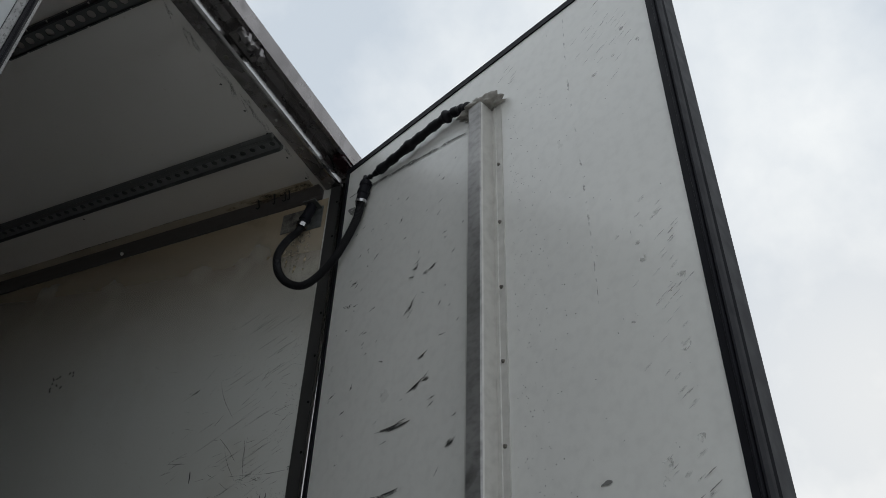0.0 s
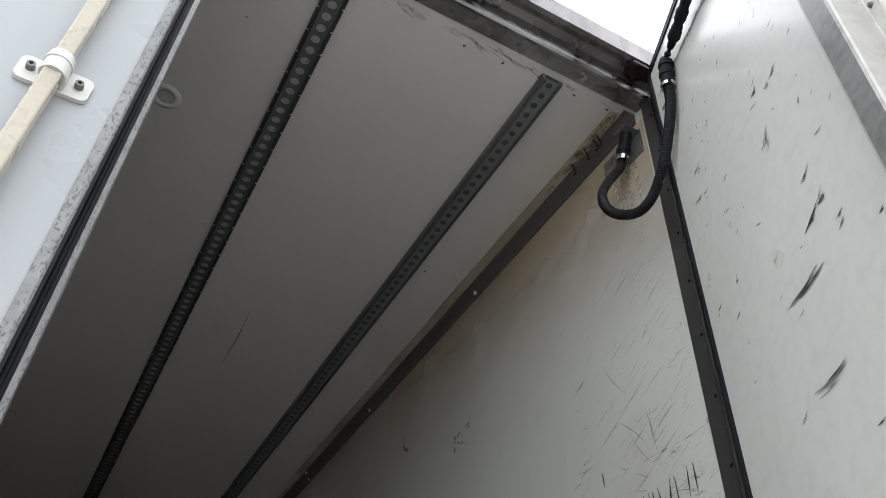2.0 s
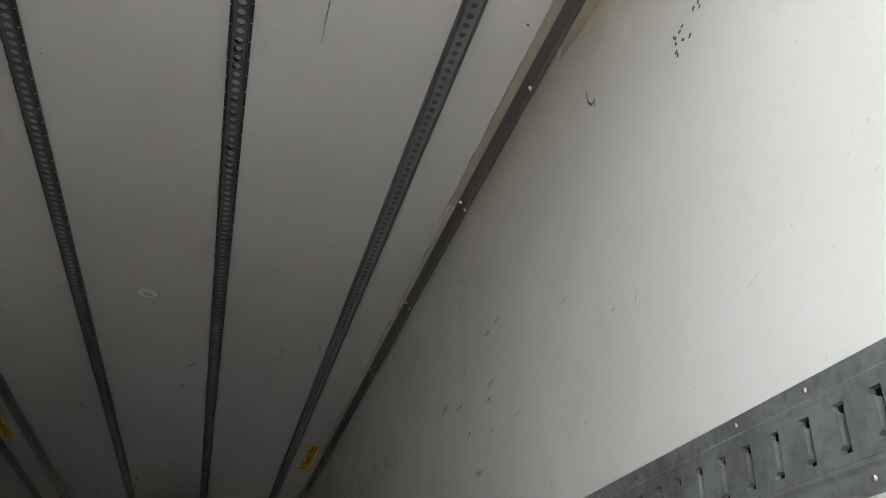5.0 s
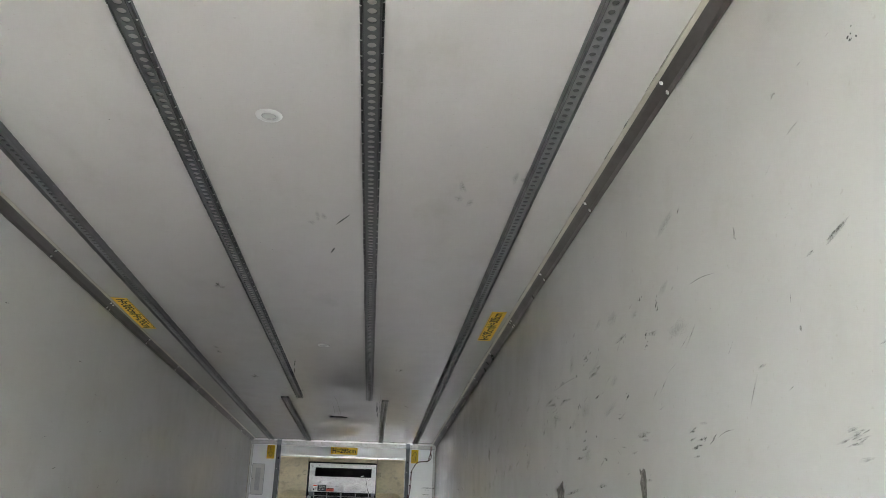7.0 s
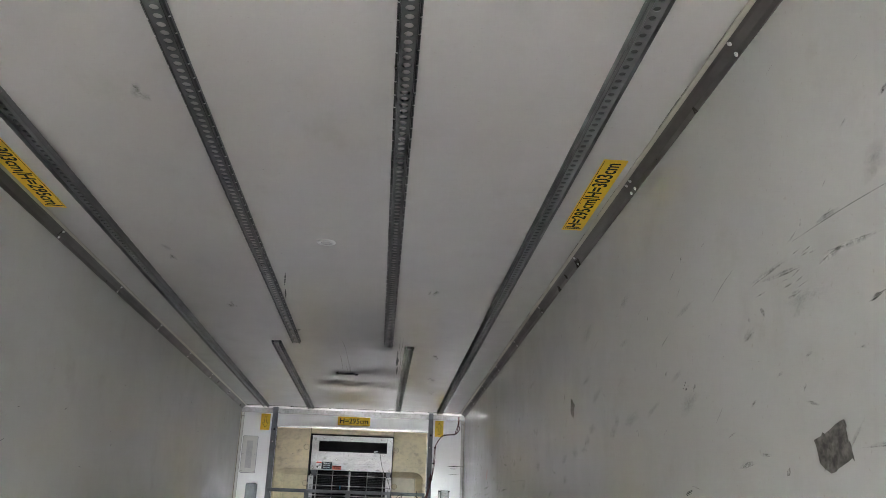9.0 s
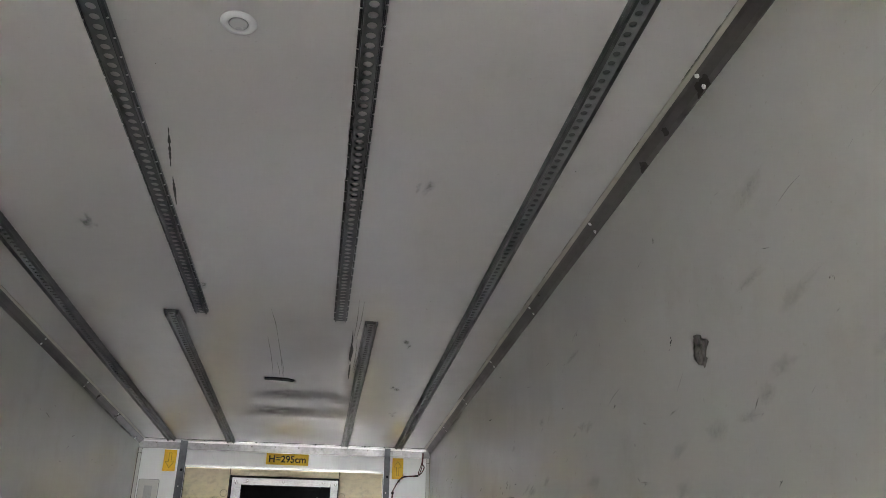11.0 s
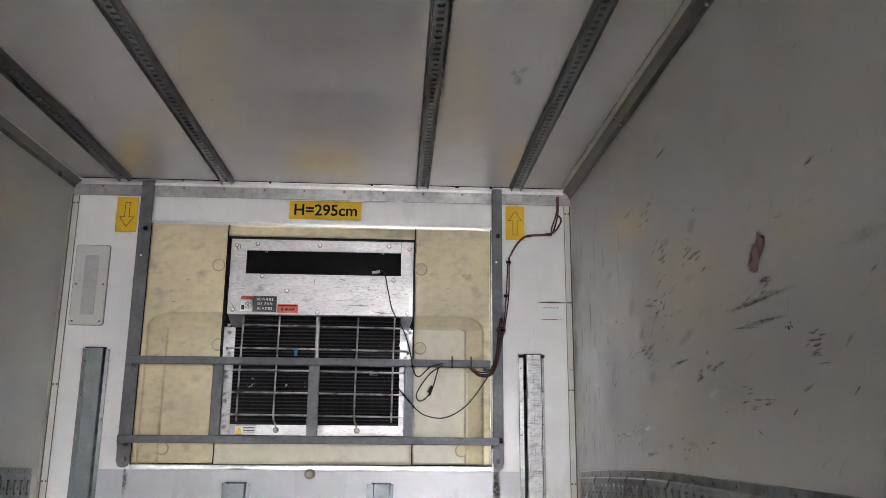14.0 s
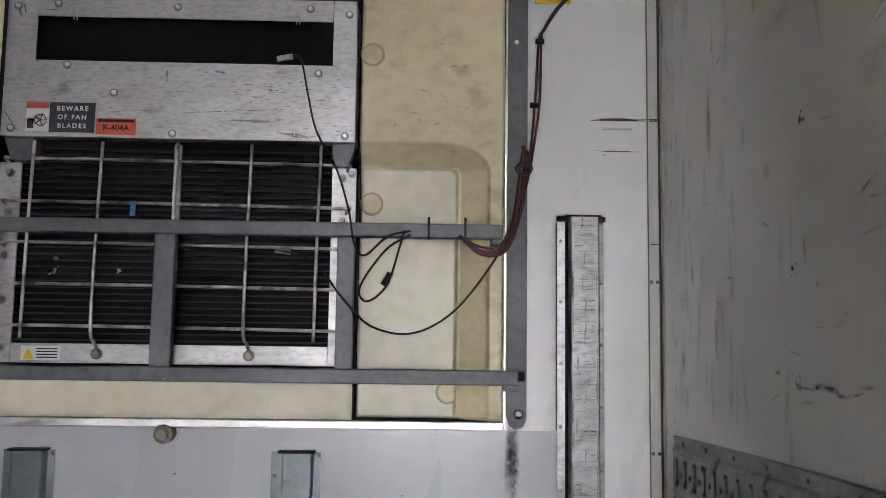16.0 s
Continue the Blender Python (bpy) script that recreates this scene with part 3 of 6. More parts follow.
rg = [(0.650 + SO, 0.0005), (0.650 + SO, 0.004), (0.6895 + SO, 0.004), (0.692 + SO, 0.040), (0.697 + SO, 0.045), (0.737 + SO, 0.045), (0.742 + SO, 0.040), (0.7445 + SO, 0.004), (0.752 + SO, 0.004), (0.753 + SO, 0.0065), (0.757 + SO, 0.0065), (0.758 + SO, 0.004), (0.776 + SO, 0.004), (0.776 + SO, 0.0005)]
rail = part("rubbing_rail", prism(rg, "z", 0.06, 2.785), "railpaint", door_open, "scuffed pale box-shaped metal rail")
part("rail_front", prism([(0.6935 + SO, 0.0440), (0.6965 + SO, 0.0470), (0.7375 + SO, 0.0470), (0.7405 + SO, 0.0440), (0.737 + SO, 0.0452), (0.697 + SO, 0.0452)], "z", 0.061, 2.784), "railside", rail, "mottled grey worn face of the rail")
for k in range(14):
    z = 2.556 - 0.194 * k
    part("rail_bolt", rod((0.765 + SO, 0.004, z), (0.765 + SO, 0.0085, z), 0.0050, None, 8, 0.0035), "bolt", door_open)
fo = bmesh.new()
bmesh.ops.create_icosphere(fo, subdivisions=4, radius=1)
for v in fo.verts:
    k = 1 + 0.5 * noise.noise(v.co * 2.3) + 0.25 * noise.noise(v.co * 6) + 0.16 * noise.noise(v.co * 13)
    v.co = Vector((0.715 + SO + v.co.x * 0.066 * k, 0.012 + max(v.co.y, -0.2) * 0.034 * k, 2.800 + v.co.z * 0.022 * k - v.co.x * 0.012))
part("foam_plug", fo, "foam", door_open, "crumbling grey-brown expanded foam", True)
cb = spline([(0.205 + SO, 0.018, 2.862), (0.25 + SO, 0.020, 2.852), (0.33 + SO, 0.022, 2.853), (0.45 + SO, 0.024, 2.858), (0.57 + SO, 0.024, 2.862), (0.64 + SO, 0.024, 2.846), (0.69 + SO, 0.022, 2.812)], 14)
def bundle(i):
    f = i / (len(cb) - 1)
    return 0.0065 + 0.0075 * min(1, max(0, (f - 0.16) * 9)) + 0.0048 * (i % 19 < 3) + 0.0018 * math.sin(i * 0.9) + 0.0012 * math.sin(i * 2.3)
part("cable_bundle", sweep(cb, bundle, 10), "hose", door_open, "black taped cable bundle", True)

DO = Sheet((0, 0, 0), (1, 0, 0), (0, 0, 1))
DO.n = Vector((0, 1, 0))
rs = random.Random(11)
sc = bmesh.new()
for a, b, c, d, w in ((0.442, 2.382, 0.470, 2.395, 0.010), (0.505, 2.352, 0.545, 2.368, 0.012), (0.485, 2.352, 0.510, 2.36, 0.010), (0.414, 2.242, 0.471, 2.300, 0.009), (0.43, 2.235, 0.455, 2.262, 0.007),
                      (0.433, 2.012, 0.53, 2.045, 0.008), (0.50, 2.030, 0.532, 2.044, 0.016), (0.473, 2.094, 0.528, 2.112, 0.006), (0.325, 1.946, 0.500, 1.945, 0.016), (0.136, 2.403, 0.205, 2.395, 0.010),
                      (0.335, 1.782, 0.445, 1.779, 0.017), (0.252, 2.502, 0.30, 2.540, 0.007), (0.220, 2.104, 0.231, 2.135, 0.009), (0.16, 2.47, 0.21, 2.475, 0.008), (0.58, 1.83, 0.62, 1.86, 0.014)):
    DO.brush(sc, [(a + SO, b), ((a + c) / 2 + SO, (b + d) / 2 - 0.012), (c + SO, d)], w * 1.05, rs, 0.0028)
for k in range(75):
    a, b = rs.uniform(0.12, 0.63), 3.0 - abs(rs.gauss(0, 0.62)) - 0.3
    if b < 0.1:
        continue
    ln, an = rs.uniform(0.008, 0.045), radians(rs.gauss(16, 18))
    DO.brush(sc, [(a + SO, b), (a + SO + ln * 0.5 * math.cos(an), b + ln * 0.5 * math.sin(an) - 0.002), (a + SO + ln * math.cos(an), b + ln * math.sin(an))], rs.uniform(0.0022, 0.006), rs, 0.0018)
tagged(part("scuff_marks", sc, "scuff", door_open), kind="stuff")
sc = bmesh.new()
rag = [(0.105 + 0.045 * k + SO, 2.857 - 0.0072 * k + rs.uniform(-0.006, 0.006)) for k in range(13)]
DO.stroke(sc, rag, 0.011, 0.6, rs)
DO.stroke(sc, [(0.105 + SO, 2.80), (0.14 + SO, 2.775), (0.16 + SO, 2.74)], 0.018, 0.7, rs)
specks = bmesh.new()
for k in range(300):
    a, b = rs.uniform(0.79, 1.20), rs.uniform(1.2, 2.95)
    if rs.random() < 0.7:
        b = rs.uniform(1.3, 2.75)
        a = min(1.2, 0.80 + abs(rs.gauss(0, 0.07)))
    DO.blot(specks, a + SO, b, rs.uniform(0.0005, 0.0016), rs.uniform(0.0005, 0.0014), rs.uniform(0, 3), rs, 7)
for a, b in ((1.10, 2.69), (1.15, 2.70), (1.175, 1.95), (1.19, 1.97), (1.165, 2.08), (1.21, 2.10), (1.19, 1.60), (1.17, 1.56), (1.13, 2.62), (0.83, 2.83), (0.80, 2.86), (0.78, 2.88)):
    for k in range(2):
        x, z = a + rs.uniform(-0.03, 0.03), b + rs.uniform(-0.03, 0.03)
        DO.stroke(sc, [(x + SO, z), (x + 0.012 + SO, z + 0.007), (x + 0.024 + SO, z + 0.013)], 0.0014, 0.5, rs)
DO.stroke(sc, [(0.981 + SO, 1.640), (0.995 + SO, 1.643), (1.006 + SO, 1.642)], 0.008, 0.4, rs)
tagged(part("old_dirt", sc, "scratch", door_open), kind="stuff")
tagged(part("dark_specks", specks, "ink", door_open), kind="stuff")
sc = bmesh.new()
DO.stroke(sc, [(1.005 + SO, 2.964), (1.0 + SO, 2.7), (1.012 + SO, 2.4), (1.018 + SO, 2.2), (1.019 + SO, 1.99)], 0.006, 0.3, rs)
for k in range(26):
    a, b = rs.uniform(1.08, 1.21), rs.choice((1.5, 1.65, 1.95, 2.1, 2.7)) + rs.gauss(0, 0.05)
    DO.blot(sc, a + SO, b, rs.uniform(0.006, 0.016), rs.uniform(0.004, 0.012), rs.uniform(0, 3), rs)
tagged(part("grey_smears", sc, "smear", door_open), kind="stuff")
sc = bmesh.new()
for k in range(60):
    a, b = 1.19 - abs(rs.gauss(0, 0.05)), rs.choice((1.45, 1.6, 1.8, 1.95, 2.1)) + rs.gauss(0, 0.06)
    DO.rub(sc, [(a + SO, b), (a + 0.008 + SO, b + 0.004), (a + 0.018 + SO, b + 0.010)], rs.uniform(0.004, 0.012), rs, 0.0018)
for k in range(26):
    a, b = rs.uniform(1.02, 1.17), 2.80 + rs.gauss(0, 0.07)
    DO.rub(sc, [(a + SO, b), (a + 0.010 + SO, b + 0.006), (a + 0.024 + SO, b + 0.014)], rs.uniform(0.003, 0.007), rs, 0.0016)
tagged(part("grey_rubs", sc, "softfaint", door_open), kind="stuff")

# left-hand door, closed
door_shut = thing("door_2", "closed white insulated trailer door with a locking rod", "door", kind="structure")
door_shut.matrix_basis = Matrix.Translation((-1.235, 1.0, 0))
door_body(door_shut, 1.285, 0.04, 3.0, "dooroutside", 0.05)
part("edge_strip", prism([(1.2535, -0.076), (1.2535, -0.0785), (1.268, -0.0785), (1.272, -0.076)], "z", 0.05, 2.99), "tip", door_shut, "scraped pale edge strip")
part("outer_seal", prism([(1.2725, -0.052), (1.2725, -0.079), (1.277, -0.081), (1.279, -0.077), (1.283, -0.080), (1.285, -0.076), (1.2895, -0.074), (1.2895, -0.052)], "z", 0.05, 2.99), "rubber", door_shut, "ribbed dark rubber seal")
part("seal_tip", prism([(1.290, -0.052), (1.290, -0.073), (1.2975, -0.068), (1.2985, -0.052)], "z", 0.05, 2.99), "tip", door_shut, "speckled worn seal edge")
part("locking_rod", prism([(1.163 + a, -0.105 + b) for a, b in rounded(-0.0135, -0.0135, 0.0135, 0.0135, 0.005, 4)], "z", 0.1, 2.98), "rod", door_shut, "cream painted square locking rod")
for z in (0.45, 1.2, 2.09, 2.8):
    cl = prism(rounded(1.110, z - 0.026, 1.216, z + 0.026, 0.012), "y", -0.0835, -0.0755)
    cl2 = rod((1.163, -0.105, z - 0.022), (1.163, -0.105, z + 0.022), 0.0195, None, 28)
    box((1.1445, -0.104, z - 0.0215), (1.1815, -0.0838, z + 0.0215), cl2, 0.003)
    ring = rod((1.163, -0.105, z + 0.004), (1.163, -0.105, z + 0.012), 0.0212, None, 28)
    c = part("rod_clamp", cl, "whitepaint", door_shut, "cream painted clamp")
    part("collar", cl2, "whitepaint", c)
    part("collar_ring", ring, "whitepaint", c)
    for x in (1.128, 1.198):
        part("clamp_bolt", rod((x, -0.0835, z), (x, -0.094, z), 0.0070, None, 14, 0.0064), "bolt", c)
        part("bolt_socket", rod((x, -0.0942, z), (x, -0.0946, z), 0.0035, None, 6), "dark", c)

# ---- side-wall marks ----
WR = Sheet((XW, 0, 0), (0, 1, 0), (0, 0, 1))
WR.n = Vector((-1, 0, 0))
WL = Sheet((-XW, 0, 0), (0, 1, 0), (0, 0, 1))
rs = random.Random(5)
sc = bmesh.new()
WR.stroke(sc, [(2.472, 2.668), (2.462, 2.62), (2.44, 2.595), (2.425, 2.60), (2.43, 2.575)], 0.007, 0.2, rs)
for k in range(12):
    WR.blot(sc, rs.uniform(1.97, 2.07), rs.uniform(2.41, 2.47), 0.006, 0.004, rs.uniform(0, 3), rs, 7)
WR.stroke(sc, [(1.344, 2.012), (1.341, 1.995), (1.34, 1.975)], 0.005, 0.3, rs)
WR.brush(sc, [(1.413, 2.265), (1.39, 2.28), (1.361, 2.291)], 0.010, rs, 0.0026)
for a, b in ((4.714, 2.37), (4.488, 2.577), (4.823, 2.302), (5.033, 2.142), (4.435, 1.929), (12.238, 2.264), (12.22, 2.225), (12.307, 2.217), (1.012, 1.968), (0.99, 2.21), (12.30, 2.07), (11.97, 1.997), (9.35, 2.66), (12.0, 2.42), (5.6, 2.1), (9.0, 2.3)):
    WR.brush(sc, [(a, b), (a - 0.012, b + 0.006), (a - 0.028, b + 0.010)], 0.010, rs, 0.0026)
for a, b, c, d in ((5.58, 2.397, 5.51, 2.386), (5.89, 2.152, 5.81, 2.16), (5.73, 2.352, 5.69, 2.349), (5.69, 2.232, 5.65, 2.202), (5.45, 2.205, 5.37, 2.214), (5.37, 2.38, 5.35, 2.386), (5.65, 2.073, 5.58, 2.071), (5.45, 2.069, 5.42, 2.068), (5.35, 1.974, 5.3, 1.971), (6.82, 2.539, 6.8, 2.557),
                   (6.92, 1.84, 6.82, 1.851), (11.08, 2.696, 10.96, 2.689), (10.64, 2.255, 10.6, 2.277), (10.73, 2.26, 10.71, 2.231), (10.7, 2.199, 10.69, 2.182), (10.29, 1.896, 10.21, 1.896), (10.75, 2.87, 10.71, 2.866), (12.32, 2.16, 12.28, 2.213), (10.44, 1.888, 10.37, 1.895)):
    WR.brush(sc, [(a, b), ((a + c) / 2, (b + d) / 2 + 0.003), (c, d)], 0.010, rs, 0.0024)
for a, b in ((3.553, 2.664), (3.602, 2.564), (3.485, 2.284), (3.416, 2.048), (4.853, 2.43), (4.708, 2.368), (4.818, 2.305), (4.812, 2.27), (5.036, 2.147), (5.699, 2.22), (8.503, 2.375), (6.842, 2.146), (10.605, 2.274), (10.756, 2.071), (11.471, 2.01), (12.327, 2.204), (13.546, 2.693), (12.934, 1.972), (12.894, 2.215)):
    # a knock: a dark core with a few crumbs round it
    WR.blot(sc, a, b, rs.uniform(0.0030, 0.0062), rs.uniform(0.0028, 0.0055), rs.uniform(0, 3), rs, 13)
    for k in range(5):
        WR.blot(sc, a + rs.gauss(0, 0.009), b + rs.gauss(0, 0.011), rs.uniform(0.0015, 0.0035), rs.uniform(0.0015, 0.0035), rs.uniform(0, 3), rs, 7)
tagged(part("black_scuffs", sc, "scuff", wall_right), kind="stuff")
sc = bmesh.new()
for a, b, c, d in ((5.42, 2.315, 5.34, 2.314), (5.66, 2.04, 5.56, 2.046), (5.75, 2.526, 5.72, 2.535), (6.02, 2.372, 5.92, 2.368), (6.3, 2.32, 6.09, 2.3), (5.99, 2.292, 5.83, 2.275), (5.75, 2.015, 5.62, 2.011), (5.51, 2.302, 5.37, 2.307), (5.94, 1.89, 5.7, 1.892), (5.44, 1.886, 5.33, 1.886),
                   (6.5, 1.892, 6.42, 1.9), (12.32, 2.689, 12.2, 2.7), (11.78, 2.041, 11.46, 2.039), (11.34, 2.343, 11.29, 2.348), (10.78, 2.281, 10.75, 2.282), (10.61, 2.214, 10.43, 2.19)):
    WR.rub(sc, [(a, b), ((a + c) / 2, (b + d) / 2 + 0.004), (c, d)], 0.018, rs, 0.003)
for a, b, c, d in ((3.28, 2.325, 3.22, 2.32), (3.20, 2.329, 3.13, 2.326), (3.26, 2.138, 3.165, 2.142), (3.25, 2.096, 3.195, 2.094), (3.58, 2.174, 3.49, 2.172), (3.77, 2.217, 3.69, 2.237), (3.35, 1.905, 3.27, 1.891), (5.145, 2.355, 5.01, 2.358), (4.80, 2.30, 4.72, 2.287), (4.947, 2.007, 4.84, 2.005), (6.35, 2.33, 6.14, 2.335), (6.03, 2.278, 5.92, 2.289), (11.823, 2.093, 11.43, 2.097), (10.743, 2.028, 10.443, 2.028), (12.5, 2.069, 12.404, 2.073), (12.505, 2.22, 12.393, 2.205), (12.563, 1.708, 12.42, 1.723), (12.277, 1.988, 12.096, 1.998)):
    WR.rub(sc, [(a, b), ((a + c) / 2, (b + d) / 2 + 0.004), (c, d)], 0.020, rs, 0.003)
for a, b, w, h in ((4.486, 1.929, 0.05, 0.03), (3.752, 1.856, 0.05, 0.02), (5.555, 2.393, 0.06, 0.02), (6.154, 2.29, 0.12, 0.05), (11.571, 2.129, 0.03, 0.04), (11.358, 1.954, 0.06, 0.03), (12.484, 2.049, 0.06, 0.02)):
    for k in range(12):
        y, z, ln = a + rs.gauss(0, w * 0.5), b + rs.gauss(0, h * 0.5), rs.uniform(0.02, 0.06)
        WR.rub(sc, [(y + ln / 2, z), (y, z + 0.002), (y - ln / 2, z + rs.uniform(-0.004, 0.008))], rs.uniform(0.004, 0.010), rs, 0.0025)
tagged(part("grey_rubs", sc, "softgrey", wall_right), kind="stuff")
sc = bmesh.new()
WR.stroke(sc, [(1.203, 1.976), (1.14, 1.972), (1.07, 1.966), (1.012, 1.968)], 0.0024, 0.7, rs)
for a, b, c, d in ((4.43, 2.35, 4.28, 2.33), (12.244, 2.777, 12.321, 2.746), (1.436, 2.051, 1.374, 2.062), (1.425, 2.03, 1.38, 2.045), (4.338, 1.929, 4.25, 1.935), (9.40, 2.66, 9.32, 2.68), (9.05, 2.32, 8.93, 2.35), (11.75, 2.08, 11.6, 2.12), (1.26, 2.10, 1.19, 2.02), (1.17, 2.08, 1.155, 2.0), (6.6, 2.35, 6.45, 2.4), (7.9, 2.5, 7.8, 2.52), (12.5, 2.0, 12.35, 2.02), (3.413, 2.242, 3.131, 2.263), (3.195, 2.121, 3.143, 2.12), (6.129, 2.367, 5.696, 2.349), (9.803, 2.67, 9.735, 2.669), (9.745, 2.284, 9.677, 2.277), (10.277, 2.068, 9.63, 2.038), (13.258, 2.427, 13.234, 2.473)):
    WR.stroke(sc, [(a, b), ((a + c) / 2, (b + d) / 2 + 0.004), (c, d)], 0.0019, 0.5, rs)
for a, b in (((1.241, 2.083), (1.179, 1.961)), ((1.160, 2.089), (1.150, 1.962)), ((1.303, 2.295), (1.229, 2.161)), ((1.435, 2.048), (1.372, 2.039)), ((1.464, 1.828), (1.319, 1.823)), ((1.437, 2.045), (1.371, 2.073))):
    WR.stroke(sc, [a, ((a[0] + b[0]) / 2 + 0.008, (a[1] + b[1]) / 2), b], 0.0015, 0.5, rs)
for k in range(230):
    y = rs.uniform(1.3, 13.4) if k > 110 else 1.02 + abs(rs.gauss(0, 0.22))
    z = rs.uniform(1.45, 2.85) if k > 110 else 2.1 + rs.gauss(0, 0.26)
    ln, an = rs.uniform(0.006, 0.05), radians(rs.gauss(160, 26))
    WR.stroke(sc, [(y, z), (y + ln * 0.5 * math.cos(an), z + ln * 0.5 * math.sin(an)), (y + ln * math.cos(an), z + ln * math.sin(an))], rs.uniform(0.0006, 0.0015), 0.5, rs)
tagged(part("thin_scratches", sc, "scratch", wall_right), kind="stuff")


def weave(sheet, bm, a, b, w, h, rnd, lean=0.0, pitch=0.0075, keep=0.6):
    """Dirt caught in the cloth of the sheet: short dashes in rows, thinning towards the rim."""
    for i in range(int(w / pitch)):
        for j in range(int(h / pitch)):
            u, v = (i + 0.5) * pitch / w * 2 - 1, (j + 0.5) * pitch / h * 2 - 1
            if rnd.random() > keep * (1.15 - u * u - v * v) or noise.noise(Vector((a * 9 + u * 3, b * 9 + v * 3, 1.0))) < -0.12:
                continue
            x, y = u * w / 2, v * h / 2
            x, y = a + x * math.cos(lean) - y * math.sin(lean), b + x * math.sin(lean) + y * math.cos(lean)
            sheet.blot(bm, x, y, pitch * rnd.uniform(0.22, 0.48), pitch * rnd.uniform(0.12, 0.26), lean, rnd, 6)


sc = bmesh.new()
for k in range(34):
    y, z = 1.02 + abs(rs.gauss(0, 0.2)), 1.75 + rs.gauss(0, 0.10)
    ln = rs.uniform(0.015, 0.07)
    WR.brush(sc, [(y, z), (y + ln * 0.5, z + rs.uniform(-0.01, 0.01)), (y + ln, z + rs.uniform(-0.02, 0.02))], rs.uniform(0.004, 0.014), rs, 0.0024)
for a, b, w, h, q in ((1.05, 1.81, 0.13, 0.05, 0.65), (1.081, 1.883, 0.16, 0.09, 0.75), (1.127, 1.872, 0.13, 0.05, 0.6), (1.14, 1.955, 0.10, 0.05, 0.7), (1.026, 1.665, 0.12, 0.13, 0.9), (1.12, 1.745, 0.12, 0.05, 0.75), (1.257, 1.731, 0.10, 0.06, 0.75), (1.33, 1.70, 0.20, 0.04, 0.5), (1.18, 1.655, 0.34, 0.07, 0.5), (1.082, 2.575, 0.05, 0.12, 0.9), (1.027, 2.191, 0.05, 0.12, 0.7), (1.04, 2.36, 0.05, 0.10, 0.5), (1.065, 2.08, 0.10, 0.05, 0.5), (1.42, 1.76, 0.12, 0.03, 0.5)):
    weave(WR, sc, a, b, w, h, rs, rs.uniform(-0.15, 0.1), 0.0044, q)
for pts, w in ((((1.14, 1.946), (1.111, 1.961), (1.063, 1.951)), 0.016), (((1.16, 1.79), (1.10, 1.80), (1.03, 1.795)), 0.012), (((1.24, 1.74), (1.16, 1.755), (1.08, 1.75)), 0.018), (((1.46, 1.72), (1.36, 1.735), (1.25, 1.73)), 0.014)):
    WR.brush(sc, list(pts), w, rs, 0.0024)
for y, z in ((1.014, 1.81), (1.012, 1.729)):
    WR.brush(sc, [(y + 0.010, z), (y, z + 0.003), (y - 0.006, z + 0.002)], 0.012, rs, 0.002)
tagged(part("grey_grime", sc, "grime", wall_right), kind="stuff")
sc = bmesh.new()
for k in range(150):
    y, z = rs.uniform(2.4, 13.3), 2.1 + rs.gauss(0, 0.28)
    if k < 60:
        y, z = rs.choice((4.4, 5.2, 6.3, 9.6, 11.2, 12.2, 12.6, 13.0)) + rs.gauss(0, 0.25), rs.choice((1.85, 2.05, 2.3)) + rs.gauss(0, 0.08)
    if 1.7 < z < 2.85:
        ln, an = rs.uniform(0.015, 0.09), radians(rs.gauss(168, 16))
        WR.rub(sc, [(y, z), (y + ln * 0.5 * math.cos(an), z + ln * 0.5 * math.sin(an) + 0.003), (y + ln * math.cos(an), z + ln * math.sin(an))], rs.uniform(0.004, 0.013), rs, 0.0022)
tagged(part("rubbed_streaks", sc, "softfaint", wall_right), kind="stuff")
sc = bmesh.new()
for k in range(24):
    y, z = rs.uniform(3.5, 13.2), rs.uniform(1.75, 2.45)
    if k < 7:
        y, z = 12.25 + rs.gauss(0, 0.10), 2.15 + rs.gauss(0, 0.10)
    ln, an = rs.uniform(0.02, 0.06), radians(rs.gauss(165, 15))
    WR.brush(sc, [(y, z), (y + ln * 0.5 * math.cos(an), z + ln * 0.5 * math.sin(an) + 0.003), (y + ln * math.cos(an), z + ln * math.sin(an))], rs.uniform(0.003, 0.007), rs, 0.002)
tagged(part("dark_streaks", sc, "scuff", wall_right), kind="stuff")
sc = bmesh.new()
for k in range(60):
    WR.blot(sc, rs.uniform(2.5, 13.5), rs.uniform(1.5, 2.8), rs.uniform(0.006, 0.022), rs.uniform(0.004, 0.012), rs.uniform(0, 3), rs)
tagged(part("faint_smears", sc, "smear", wall_right), kind="stuff")
sc = bmesh.new()
for k in range(13):
    y = 1.06 + rs.uniform(0, 0.10)
    WR.stroke(sc, [(y, 2.88), (y + rs.uniform(-0.01, 0.01), 2.78), (y + rs.uniform(-0.015, 0.015), 2.78 - rs.uniform(0.03, 0.16))], rs.uniform(0.008, 0.02), 0.4, rs)
tagged(part("brown_drips", sc, "rust", wall_right), kind="stuff")
def soft_patch(name, y0, z0, y1, z1, lift):
    """One soft-edged brown patch, uneven along its rim."""
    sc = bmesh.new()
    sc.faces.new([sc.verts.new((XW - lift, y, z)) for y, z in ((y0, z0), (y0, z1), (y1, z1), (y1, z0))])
    tagged(part(name, sc, "brownfade", wall_right), kind="stuff")


